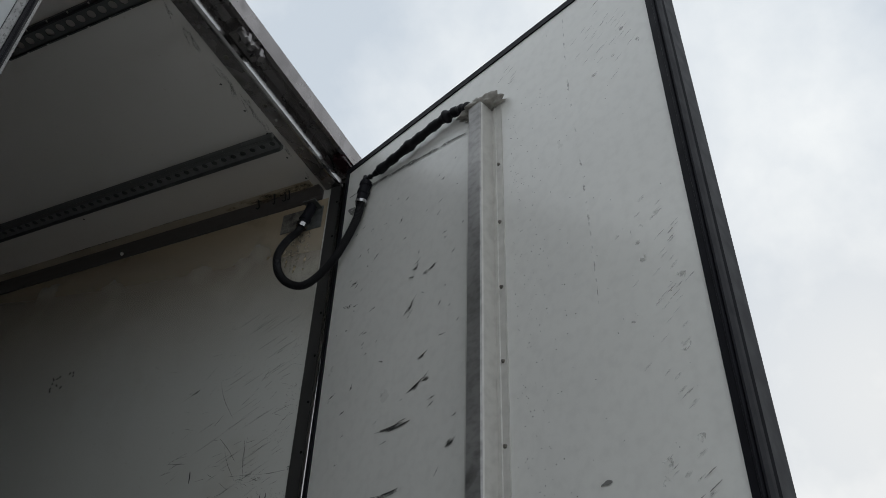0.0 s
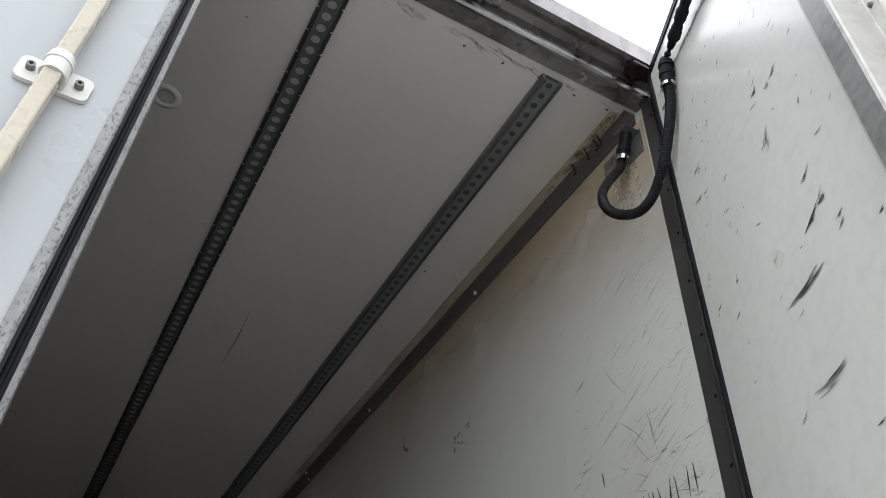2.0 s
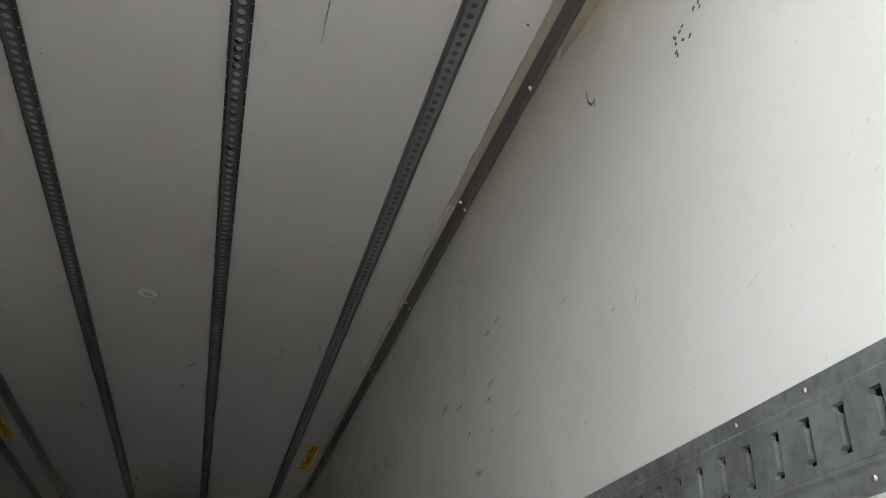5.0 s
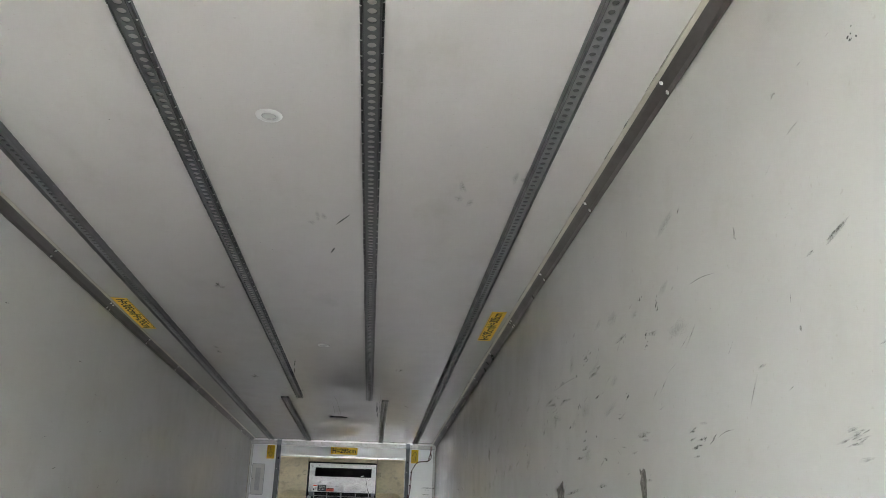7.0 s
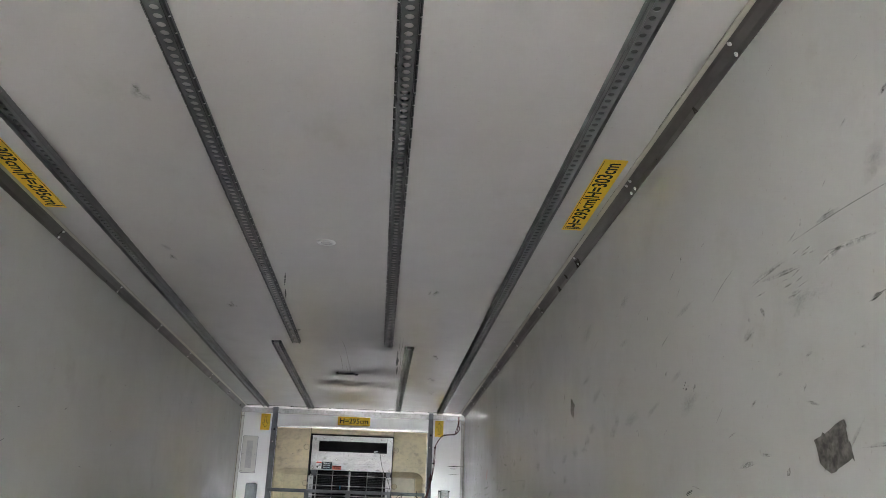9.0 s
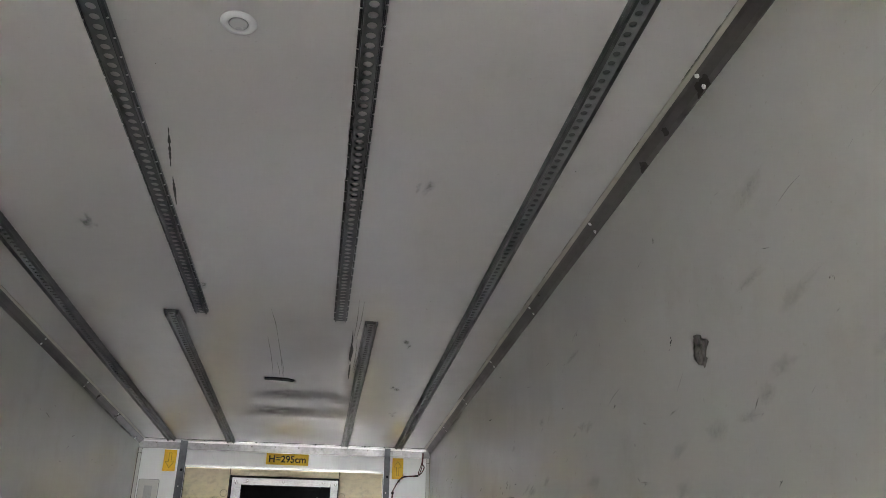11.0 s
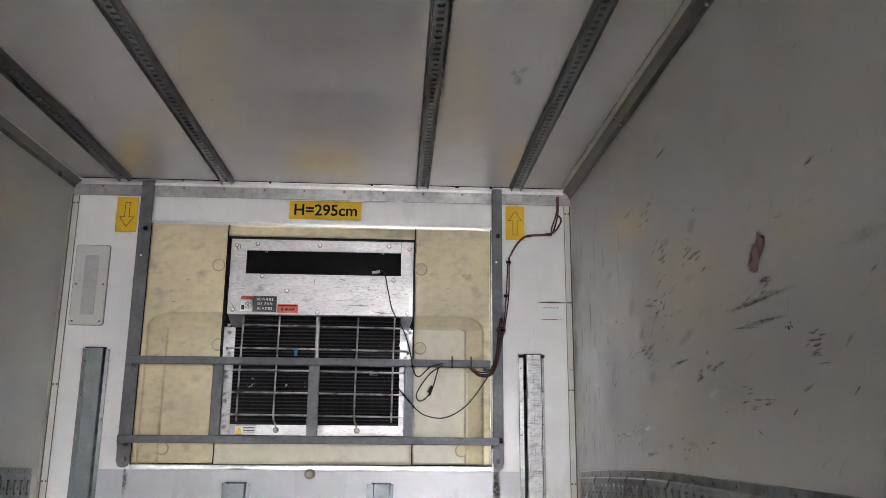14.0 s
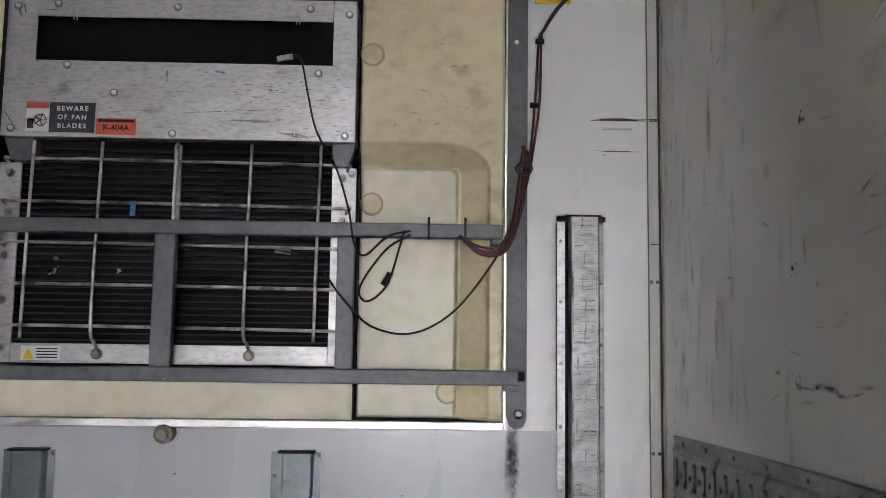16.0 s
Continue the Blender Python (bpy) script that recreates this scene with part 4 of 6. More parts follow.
soft_patch("brown_stain", 1.005, 2.20, 4.6, 2.957, 0.0008)
soft_patch("brown_scrape", 12.9, 1.25, 13.66, 1.50, 0.0008)
sc = bmesh.new()
for k in range(90):
    y, z, ln = 13.66 - abs(rs.gauss(0, 0.07)), rs.uniform(1.3, 2.85), rs.uniform(0.01, 0.07)
    WR.brush(sc, [(y, z), (y - 0.004, z - ln / 2), (y + rs.uniform(-0.008, 0.004), z - ln)], rs.uniform(0.003, 0.012), rs, 0.0025)
tagged(part("corner_dirt", sc, "darkdirt", wall_right), kind="stuff")
sc = bmesh.new()
for y, z, w, h in ((12.36, 2.20, 0.10, 0.10), (12.30, 2.34, 0.03, 0.05), (12.62, 2.06, 0.12, 0.03), (12.05, 2.30, 0.10, 0.03), (11.95, 1.95, 0.16, 0.03), (12.75, 1.78, 0.22, 0.02), (12.20, 1.74, 0.25, 0.02), (11.70, 1.86, 0.20, 0.03), (10.9, 2.03, 0.15, 0.02), (12.45, 2.52, 0.08, 0.05)):
    for k in range(9):
        a, b, ln = y + rs.gauss(0, w * 0.5), z + rs.gauss(0, h * 0.5), rs.uniform(0.02, 0.07)
        WR.rub(sc, [(a + ln / 2, b), (a, b + 0.003), (a - ln / 2, b + rs.uniform(-0.003, 0.014))], rs.uniform(0.006, 0.014), rs, 0.0026)
tagged(part("grey_bruises", sc, "softgrey", wall_right), kind="stuff")
# vertical grey mottling on the last stretch before the bulkhead, and broad rubbed clouds along the wall
sc = bmesh.new()
for k in range(90):
    y, z = 13.64 - abs(rs.gauss(0, 0.35)), rs.uniform(1.65, 2.75)
    WR.smudge(sc, y, z, rs.uniform(0.006, 0.022), rs.uniform(0.02, 0.10), rs.uniform(-0.15, 0.15), rs)
for k in range(70):
    y, z = rs.uniform(4.5, 13.0), rs.uniform(1.75, 2.6)
    WR.smudge(sc, y, z, rs.uniform(0.03, 0.10), rs.uniform(0.012, 0.035), rs.uniform(-0.25, 0.1), rs)
tagged(part("grey_clouds", sc, "softcloud", wall_right), kind="stuff")
sc = bmesh.new()
for k in range(34):
    y, z, ln = 1.03 + abs(rs.gauss(0, 0.13)), rs.uniform(1.95, 2.55), rs.uniform(0.03, 0.11)
    WR.rub(sc, [(y + ln, z - ln * 0.5), (y + ln * 0.5, z - ln * 0.2), (y, z)], rs.uniform(0.003, 0.009), rs, 0.0018)
tagged(part("door_side_rubs", sc, "softfaint", wall_right), kind="stuff")
# handwritten note, as plain bars
sc = bmesh.new()
for a, b, h in ((1.318, 1.868, 0.062), (1.272, 1.868, 0.066), (1.222, 1.872, 0.060), (1.190, 1.873, 0.058), (1.140, 1.875, 0.062), (1.085, 1.878, 0.064)):
    WR.stroke(sc, [(a, b - h / 2), (a - 0.002, b), (a - 0.006 + rs.uniform(-0.008, 0.008), b + h / 2)], 0.0045, 0.25, rs)
    WR.stroke(sc, [(a - 0.022, b - h / 2), (a - 0.022, b), (a - 0.024 + rs.uniform(-0.01, 0.01), b + h / 2)], 0.004, 0.25, rs)
part("marker_note", sc, "marker", wall_right, "handwritten black marker note")
sc = bmesh.new()
for q in (((6.012, 1.952), (5.992, 1.869), (6.11, 1.856), (6.133, 1.921)), ((4.956, 1.905), (4.90, 1.900), (4.905, 1.80), (4.94, 1.803)), ((8.366, 2.350), (8.289, 2.315), (8.315, 2.251), (8.375, 2.292))):
    WR.torn(sc, q, rs, 0.009)
part("tape_residue", sc, "tape", wall_right, "torn grey tape residue")
sc = bmesh.new()
for y, z in ((6.02, 1.93), (6.05, 1.90), (6.08, 1.905), (6.04, 1.878), (6.09, 1.885), (8.33, 2.31), (8.34, 2.29), (8.32, 2.275), (4.93, 1.87), (4.92, 1.84)):
    WR.blot(sc, y, z, rs.uniform(0.006, 0.02), rs.uniform(0.004, 0.010), rs.uniform(-0.4, 0.4), rs, 13)
tagged(part("paper_scraps", sc, "smear", wall_right), kind="stuff")
sc = bmesh.new()
WR.torn(sc, ((11.590, 2.255), (11.550, 2.232), (11.605, 2.156), (11.650, 2.185)), rs, 0.008)
WR.torn(sc, ((5.43, 1.822), (5.41, 1.824), (5.385, 1.80), (5.395, 1.795)), rs, 0.008)
part("red_tape_scrap", sc, "redtape", wall_right, "torn scrap of faded red tape")
sc = bmesh.new()
for k in range(70):
    y, z = rs.uniform(4.0, 13.4), rs.uniform(1.3, 2.75)
    ln, an = rs.uniform(0.01, 0.07), radians(rs.gauss(15, 18))
    WL.stroke(sc, [(y, z), (y + ln * 0.5, z + ln * 0.5 * math.sin(an)), (y + ln, z + ln * math.sin(an))], rs.uniform(0.002, 0.006), 0.5, rs)
tagged(part("thin_scratches", sc, "scratch", wall_left), kind="stuff")

# ceiling marks (one mesh with the strokes of a scraped line)
CE = Sheet((0, 0, ZC), (1, 0, 0), (0, 1, 0))
CE.n = Vector((0, 0, -1))
sc = bmesh.new()
for x0, y0, x1, y1 in ((0.006, 10.20, 0.023, 10.58), (-0.03, 10.627, -0.033, 11.40), (0.021, 10.50, 0.025, 11.43), (0.03, 11.0, 0.03, 11.45), (0.0, 11.1, 0.008, 11.46), (0.419, 10.0, 0.42, 10.63), (0.443, 10.02, 0.434, 10.6), (0.44, 10.6, 0.445, 11.2), (0.46, 10.5, 0.452, 11.3), (0.567, 2.468, 0.577, 2.872), (0.575, 2.60, 0.572, 2.80)):
    CE.stroke(sc, [(x0, y0), ((x0 + x1) / 2 + 0.004, (y0 + y1) / 2), (x1, y1)], 0.0036, 0.4, rs)
ceiling_scratches = tagged(part("scrape_lines", sc, "scratch"), "fine dark scrape lines along the ceiling", "scratches", kind="stuff")
sc = bmesh.new()
CE.stroke(sc, [(0.41, 10.45), (0.416, 10.62), (0.420, 10.68)], 0.006, 0.25, rs)
CE.stroke(sc, [(0.412, 10.66), (0.421, 10.78), (0.419, 10.92), (0.422, 11.02)], 0.017, 0.10, rs)
CE.stroke(sc, [(0.409, 10.60), (0.413, 10.76), (0.412, 10.90), (0.416, 11.06)], 0.005, 0.15, rs)
CE.stroke(sc, [(0.424, 11.07), (0.425, 11.2), (0.427, 11.425)], 0.011, 0.12, rs)
for a, b, c, d in ((0.188, 5.762, 0.25, 5.642), (0.147, 6.143, 0.17, 6.06), (-0.233, 8.62, -0.262, 8.86), (-0.266, 8.93, -0.284, 9.14)):
    CE.stroke(sc, [(a, b), ((a + c) / 2, (b + d) / 2), (c, d)], 0.007, 0.6, rs)
for k in range(40):
    CE.blot(sc, rs.uniform(-1.15, 1.15), rs.uniform(1.1, 13.2), rs.uniform(0.001, 0.003), rs.uniform(0.0015, 0.004), 0, rs, 7)
for x, y in ((1.136, 2.608), (1.032, 1.94), (0.70, 1.075), (0.82, 1.07), (0.93, 1.06), (1.05, 1.06), (1.16, 1.055)):
    CE.blot(sc, x, y, 0.004, 0.004, 0, rs, 9)
tagged(part("ceiling_scuffs", sc, "scuff"), "black rubbed streaks and specks on the ceiling", "scuffs", kind="stuff")
sc = bmesh.new()
for x, y in ((0.70, 5.4), (0.95, 5.2), (0.1, 5.7), (-0.5, 6.8), (-0.8, 8.4), (-0.62, 9.3), (0.6, 8.8), (0.72, 10.6), (-0.3, 9.9), (0.8, 12.3), (0.75, 11.6)):
    for k in range(4):
        CE.smudge(sc, x + rs.gauss(0, 0.02), y + rs.gauss(0, 0.05), rs.uniform(0.008, 0.022), rs.uniform(0.02, 0.06), rs.uniform(-0.3, 0.3), rs)
for k in range(34):
    x = rs.uniform(0.0, 1.18)
    CE.rub(sc, [(x, 1.035 + rs.uniform(0, 0.02)), (x + 0.02, 1.045 + rs.uniform(0, 0.02)), (x + rs.uniform(0.03, 0.09), 1.04 + rs.uniform(0, 0.03))], rs.uniform(0.006, 0.016), rs, 0.003)
tagged(part("ceiling_smudges", sc, "softfaint"), "faint grey smudges rubbed along the ceiling", "smudges", kind="stuff")
tear = bmesh.new()
top = [(-0.088, 11.464), (-0.05, 11.455), (0.0, 11.462), (0.05, 11.460), (0.096, 11.500), (0.086, 11.545), (0.06, 11.530), (0.0, 11.520), (-0.05, 11.516), (-0.09, 11.512)]
prism(top, "z", ZC - 0.006, ZC - 0.0005, tear)
tagged(part("ceiling_patch", tear, "rubber"), "ragged black rubber patch stuck to the ceiling", "patch")


# ---- ceiling rails ----
def rail_meshes(length, closed):
    """Perforated plate, lip and screws of a rail that runs along y from 0."""
    pitch, hw, r, n = 0.0388, 0.0225, 0.0104 if closed else 0.0130, 16
    cells = int(length / pitch)
    verts, faces = [], []
    for c in range(cells):
        y0 = c * pitch
        base = len(verts)
        for k in range(n):
            a = 2 * math.pi * k / n
            x, y = math.cos(a), math.sin(a)
            f = max(abs(x) / hw, abs(y) / (pitch / 2))
            verts.append((x / f, y0 + pitch / 2 + y / f, 0.0))
            verts.append((r * x, y0 + pitch / 2 + r * y, 0.0))
            verts.append((r * x * 0.98, y0 + pitch / 2 + r * y * 0.98, 0.0025))
        for k in range(n):
            i, j = base + 3 * k, base + 3 * ((k + 1) % n)
            faces.append((i, j, j + 1, i + 1))
            faces.append((i + 1, j + 1, j + 2, i + 2))
        for sx in (-1, 1):
            for sy in (0, 1):
                verts.append((sx * hw, y0 + sy * pitch, 0.0))
        ks = [k for k in range(n)]
        q = len(verts) - 4
        for cx, cy, idx in ((1, 1, q + 3), (-1, 1, q + 1), (-1, -1, q), (1, -1, q + 2)):
            near = sorted(ks, key=lambda k: abs(verts[base + 3 * k][0] - cx * hw) + abs(verts[base + 3 * k][1] - (y0 + (cy + 1) / 2 * pitch)))[:2]
            faces.append((base + 3 * near[0], idx, base + 3 * near[1]))
    plate = bpy.data.meshes.new("perforated_plate")
    plate.from_pydata(verts, [], faces)
    w = bmesh.new()
    w.from_mesh(plate)
    bmesh.ops.remove_doubles(w, verts=w.verts, dist=0.0002)
    w.to_mesh(plate)
    w.free()
    plate.materials.append(M["railgrey" if closed else "railsteel"])
    lips = []
    for sx in (-1, 1):
        d = 0.010 if closed else 0.0     # the outer rails have a deeper, doubled lip
        o = [(sx * 0.0222, 0.0155), (sx * 0.0222, -0.006 - d), (sx * 0.0238, -0.008 - d), (sx * 0.0255, -0.006 - d), (sx * 0.0265, 0.003 - d * 0.7), (sx * 0.0290, 0.002 - d * 0.9), (sx * 0.0315, 0.003 - d * 0.7), (sx * 0.0335, 0.004), (sx * 0.0335, 0.0155)]
        b = prism(o, "y", 0.0, cells * pitch)
        me = bpy.data.meshes.new("edge_lip")
        b.to_mesh(me)
        b.free()
        me.materials.append(M["railsteel" if closed else "lipsteel"])
        lips.append(me)
    s = bmesh.new()
    for k in range(int(length / (pitch * 2))):
        for sx in (-1, 1):
            y = 0.02 + k * pitch * 2 + (0.02 if sx < 0 else 0)
            rod((sx * 0.0300, y, 0.004), (sx * 0.0300, y, 0.0012), 0.0042, s, 6, 0.0026)
    sm = bpy.data.meshes.new("lip_screws")
    s.to_mesh(sm)
    s.free()
    sm.materials.append(M["alubright"])

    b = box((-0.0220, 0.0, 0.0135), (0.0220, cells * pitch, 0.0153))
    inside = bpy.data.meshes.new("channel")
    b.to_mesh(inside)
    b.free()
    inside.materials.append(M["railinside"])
    return plate, lips, sm, inside


RAIL_LABEL = {"long": "long grey perforated steel load rail under the ceiling", "short": "short grey perforated steel load rail near the bulkhead"}
for length, places, kind in ((YF - 0.07 - 1.042, ((0.965, 1.042), (-0.965, 1.042)), "long"), (10.295 - 1.035, ((0.340, 1.035), (-0.328, 1.035)), "long"), (YF - 0.07 - 10.29, ((0.495, 10.29), (-0.473, 10.29)), "short")):
    closed = abs(places[0][0]) > 0.4
    plate, lips, sm, inside = rail_meshes(length, closed)
    for x, y in places:
        rail = thing("ceiling_rail", RAIL_LABEL[kind], "load rail", "ceiling load rails", at=(x, y, ZC - 0.016))
        for name, me in (("perforated_plate", plate), ("edge_lip", lips[0]), ("edge_lip", lips[1]), ("lip_screws", sm), ("channel", inside))[:5 if closed else 4]:
            ob = shared(name, me, Matrix(), rail)
            if name == "lip_screws":
                ob["kind"] = "stuff"

# ---- corner profiles between walls and ceiling ----
rv = bpy.data.meshes.new("rivet")
b = rod((0, 0, 0), (0, 0, 0.004), 0.0085, None, 10, 0.005)
b.to_mesh(rv)
b.free()
rv.materials.append(M["rivet"])
for sx in (1, -1):
    cp = thing("corner_profile", "dark grey corner profile with bright rivets along the ceiling", "corner profile", "corner profiles")
    o = [(sx * 1.203, ZC - 0.0005), (sx * 1.203, ZC - 0.005), (sx * 1.212, ZC - 0.009), (sx * 1.230, ZC - 0.027), (sx * 1.2355, ZC - 0.042), (sx * 1.2395, ZC - 0.042), (sx * 1.2395, ZC - 0.0005)]
    part("profile_strip", prism(o[::-1] if sx > 0 else o, "y", YR + 0.03, YF - 0.001), "profile", cp)
    for xs, ya, yb in ((1.172, YR + 0.05, 3.58), (1.186, 3.5805, YF - 0.03)):
        part("sealant_bead", prism([(sx * xs, ZC - 0.0005), (sx * (xs + 0.002), ZC - 0.003), (sx * 1.2025, ZC - 0.005), (sx * 1.2025, ZC - 0.0005)], "y", ya, yb), "brownseal" if ya < 2 else "sealant", cp, "browned sealant strip by the door" if ya < 2 else "yellowed sealant strip")
    tilt = Vector((-sx * 0.7, 0, -0.7)).to_track_quat("Z", "Y").to_matrix().to_4x4()
    for k in range(11):
        y = (3.537 if sx > 0 else 3.56) + 0.914 * k
        ys = (y, y + 0.045) if k == 4 else (y,)
        for yy in ys:
            shared("rivet", rv, Matrix.Translation((sx * 1.210, yy, ZC - 0.008)) @ tilt, cp)
            shared("rivet", rv, Matrix.Translation((sx * 1.2325, yy + 0.01, ZC - 0.034)) @ tilt, cp)
    for y in (1.925, 2.832):
        shared("rivet", rv, Matrix.Translation((sx * 1.2285, y, ZC - 0.026)) @ tilt, cp)
seam = bmesh.new()
SE = Sheet((0, 0, ZC), (1, 0, 0), (0, 1, 0))
SE.n = Vector((0, 0, -1))
rs = random.Random(77)
y = 1.5
while y < 13.4:
    ln = rs.uniform(0.05, 0.4)
    x = 1.1705 if y < 3.5 else 1.1845
    SE.stroke(seam, [(x, y), (x + rs.uniform(-0.001, 0.001), y + ln / 2), (x, y + ln)], rs.uniform(0.0015, 0.005), 0.7, rs)
    y += ln + rs.uniform(0.0, 0.25)
grimy = bmesh.new()
for k in range(60):
    x, y = rs.uniform(1.175, 1.20), 1.05 + abs(rs.gauss(0, 0.16))
    SE.smudge(grimy, x, y, rs.uniform(0.004, 0.010), rs.uniform(0.010, 0.04), rs.uniform(-0.2, 0.2), rs)
for v in grimy.verts:
    v.co.z -= 0.0062
tagged(part("corner_grime", grimy, "softdirt"), "brown grime on the sealant by the door", "grime", kind="stuff")
tagged(part("sealant_edge_dirt", seam, "scratch"), "thin line of dirt along the ceiling sealant", "dirt line", kind="stuff")
# plastic ties over the sealant by the hose socket
for y, e in ((1.14, 0.0), (1.160, 0.004), (1.20, -0.004), (1.27, 0.002)):
    tie = spline([(1.186 + e, y, ZC - 0.006), (1.196 + e, y + 0.003, ZC - 0.016), (1.206 + e, y + 0.008, ZC - 0.021), (1.211, y + 0.016, ZC - 0.024), (1.207, y + 0.020, ZC - 0.022)], 5)
    tagged(part("cable_tie", sweep(tie, 0.0026, 6), "hose", None, "", True), "black cable tie stub in the ceiling corner", "cable tie", "cable ties")

# ---- hose between wall and open door ----
hose = thing("cable_hose", "black corrugated cable hose looping from wall to door", "hose")
hp = spline([(1.205, 1.072, 2.830), (1.203, 1.085, 2.800), (1.180, 1.092, 2.760), (1.145, 1.086, 2.700), (1.114, 1.075, 2.630), (1.106, 1.055, 2.560), (1.122, 1.028, 2.522), (1.152, 0.995, 2.520), (1.166, 0.955, 2.548), (1.152, 0.890, 2.590), (1.136, 0.840, 2.645), (1.126, 0.805, 2.710), (1.121, 0.794, 2.765)], 26)
part("corrugated_tube", sweep(hp, lambda i: 0.0125 + (0.0008 if i % 2 else -0.0003) * (1 if i > 110 else 0.1), 22), "hose", hose)
so = rod((1.207, 1.045, 2.905), (1.205, 1.070, 2.832), 0.0175, None, 14)
rod((1.2055, 1.062, 2.856), (1.205, 1.066, 2.846), 0.020, so, 14)
part("wall_socket", so, "rubber", hose, "black socket with a steel ring")
part("hose_clip", rod((1.205, 1.0705, 2.832), (1.2045, 1.075, 2.818), 0.019, None, 14), "stainless", hose)
br = box((1.2365, 1.020, 2.830), (1.2395, 1.085, 2.925), None, 0.001)
box((1.185, 1.022, 2.9115), (1.2385, 1.070, 2.9155), br)
part("bracket", br, "trackgalv", hose, "bent steel bracket")
part("mounting_plate", box((1.237, 1.087, 2.845), (1.2395, 1.185, 2.930)), "tape", hose, "dirty mounting plate")
dg = rod((1.1205, 0.7935, 2.768), (1.114, 0.778, 2.842), 0.0175, None, 14)
rod((1.118, 0.788, 2.797), (1.117, 0.785, 2.807), 0.020, dg, 14)
rod((1.1155, 0.781, 2.826), (1.1145, 0.779, 2.834), 0.020, dg, 14)
part("door_socket", dg, "rubber", hose, "black socket on the door")
part("hose_clip", rod((1.121, 0.794, 2.758), (1.1205, 0.7935, 2.769), 0.019, None, 14), "stainless", hose)

# ---- slotted track on the right wall, and its twin ----
def wall_track(sx):
    t = thing("wall_track", "dented galvanised slotted lashing track along the side wall", "lashing track", "lashing tracks")
    x = sx * (XW - 0.0005)
    def px(d):
        return x - sx * d
    o = [(px(0.0), 1.660), (px(0.010), 1.658), (px(0.010), 1.633), (px(0.0145), 1.628), (px(0.0145), 1.6215), (px(0.0), 1.6215)]
    part("upper_flange", prism(o if sx > 0 else o[::-1], "y", 1.56, YF - 0.13), "trackgalv", t)
    o = [(px(0.0), 1.5345), (px(0.0145), 1.5345), (px(0.0145), 1.528), (px(0.010), 1.523), (px(0.010), 1.500), (px(0.0), 1.498)]
    part("lower_flange", prism(o if sx > 0 else o[::-1], "y", 1.56, YF - 0.13), "trackgalv", t)
    # black sheet behind the slots paints the shade inside them
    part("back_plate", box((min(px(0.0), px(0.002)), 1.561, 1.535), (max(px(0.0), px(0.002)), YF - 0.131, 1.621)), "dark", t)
    verts, faces = [], []
    n, pitch = 190, 0.0630
    y1 = YF - 0.135
    for k in range(n):
        c = y1 - (k + 0.5) * pitch
        f = 0.0145
        sl = [(-0.007, 0.031), (0.013, 0.031), (0.013, 0.024), (0.005, 0.020), (0.005, -0.020), (0.013, -0.024), (0.013, -0.031), (-0.007, -0.031)]
        ot = [(-pitch / 2, 0.0432), (pitch / 2, 0.0432), (pitch / 2, 0.022), (pitch / 2, 0.016), (pitch / 2, -0.016), (pitch / 2, -0.022), (pitch / 2, -0.0432), (-pitch / 2, -0.0432)]
        i0 = len(verts)
        for (a, b), (a2, b2) in zip(sl, ot):
            verts += [(px(f), c + a, 1.578 + b), (px(f), c + a2, 1.578 + b2), (px(0.004), c + a, 1.578 + b)]
        for j in range(8):
            p, q = i0 + 3 * j, i0 + 3 * ((j + 1) % 8)
            faces += [(p, q, q + 1, p + 1), (p, q, q + 2, p + 2)]
    me = bpy.data.meshes.new("slotted_plate")
    me.from_pydata(verts, [], faces)
    b = bmesh.new()
    b.from_mesh(me)
    bmesh.ops.remove_doubles(b, verts=b.verts, dist=0.0002)
    b.to_mesh(me)
    b.free()
    me.materials.append(M["trackgalv"])
    shared("slotted_plate", me, Matrix(), t)
    s = bmesh.new()
    for k in range(77):
        y = YF - 0.2 - k * 0.155
        rod((px(0.010), y, 1.645), (px(0.0125), y, 1.645), 0.005, s, 8, 0.003)
        rod((px(0.010), y + 0.07, 1.512), (px(0.0125), y + 0.07, 1.512), 0.005, s, 8, 0.003)
    for k in range(60):
        y = y1 - (k + 1.0) * pitch
        rod((px(0.0145), y, 1.574), (px(0.0175), y, 1.574), 0.0062, s, 8, 0.004)
    tagged(part("track_screws", s, "bolt", t), kind="stuff")
    for k in range(5):
        y = 13.263 - 0.24 * k
        part("bent_nail", sweep(spline([(px(0.012), y, 1.636), (px(0.020), y - 0.004, 1.624), (px(0.018), y + 0.006, 1.614)], 4), 0.0028, 6), "bolt", t)
    # the track sags towards the bulkhead
    for ob in t.children:
        b = bmesh.new()
        b.from_mesh(ob.data)
        if len(b.faces) < 40:
            for cut in (12.2, 12.5, 12.8, 13.1, 13.3):
                bmesh.ops.bisect_plane(b, geom=b.verts[:] + b.edges[:] + b.faces[:], plane_co=(0, cut, 0), plane_no=(0, 1, 0))
        for v in b.verts:
            f = min(max((v.co.y - 12.2) / 1.35, 0), 1)
            v.co.z += 0.008 - 0.055 * f ** 1.6
        b.to_mesh(ob.data)
        b.free()
    return t


wall_track(1)
wall_track(-1)
kick = thing("kick_plate", "riveted steel kick plate on the side wall by the door", "kick plate")
part("plate", box((1.228, 1.002, 0.9), (1.2395, 1.54, 1.592), None, 0.004), "poststeel", kick)
for k in range(5):
    part("plate_rivet", rod((1.228, 1.03 + 0.11 * k, 1.575), (1.224, 1.03 + 0.11 * k, 1.575), 0.007, None, 10, 0.005), "bolt", kick)

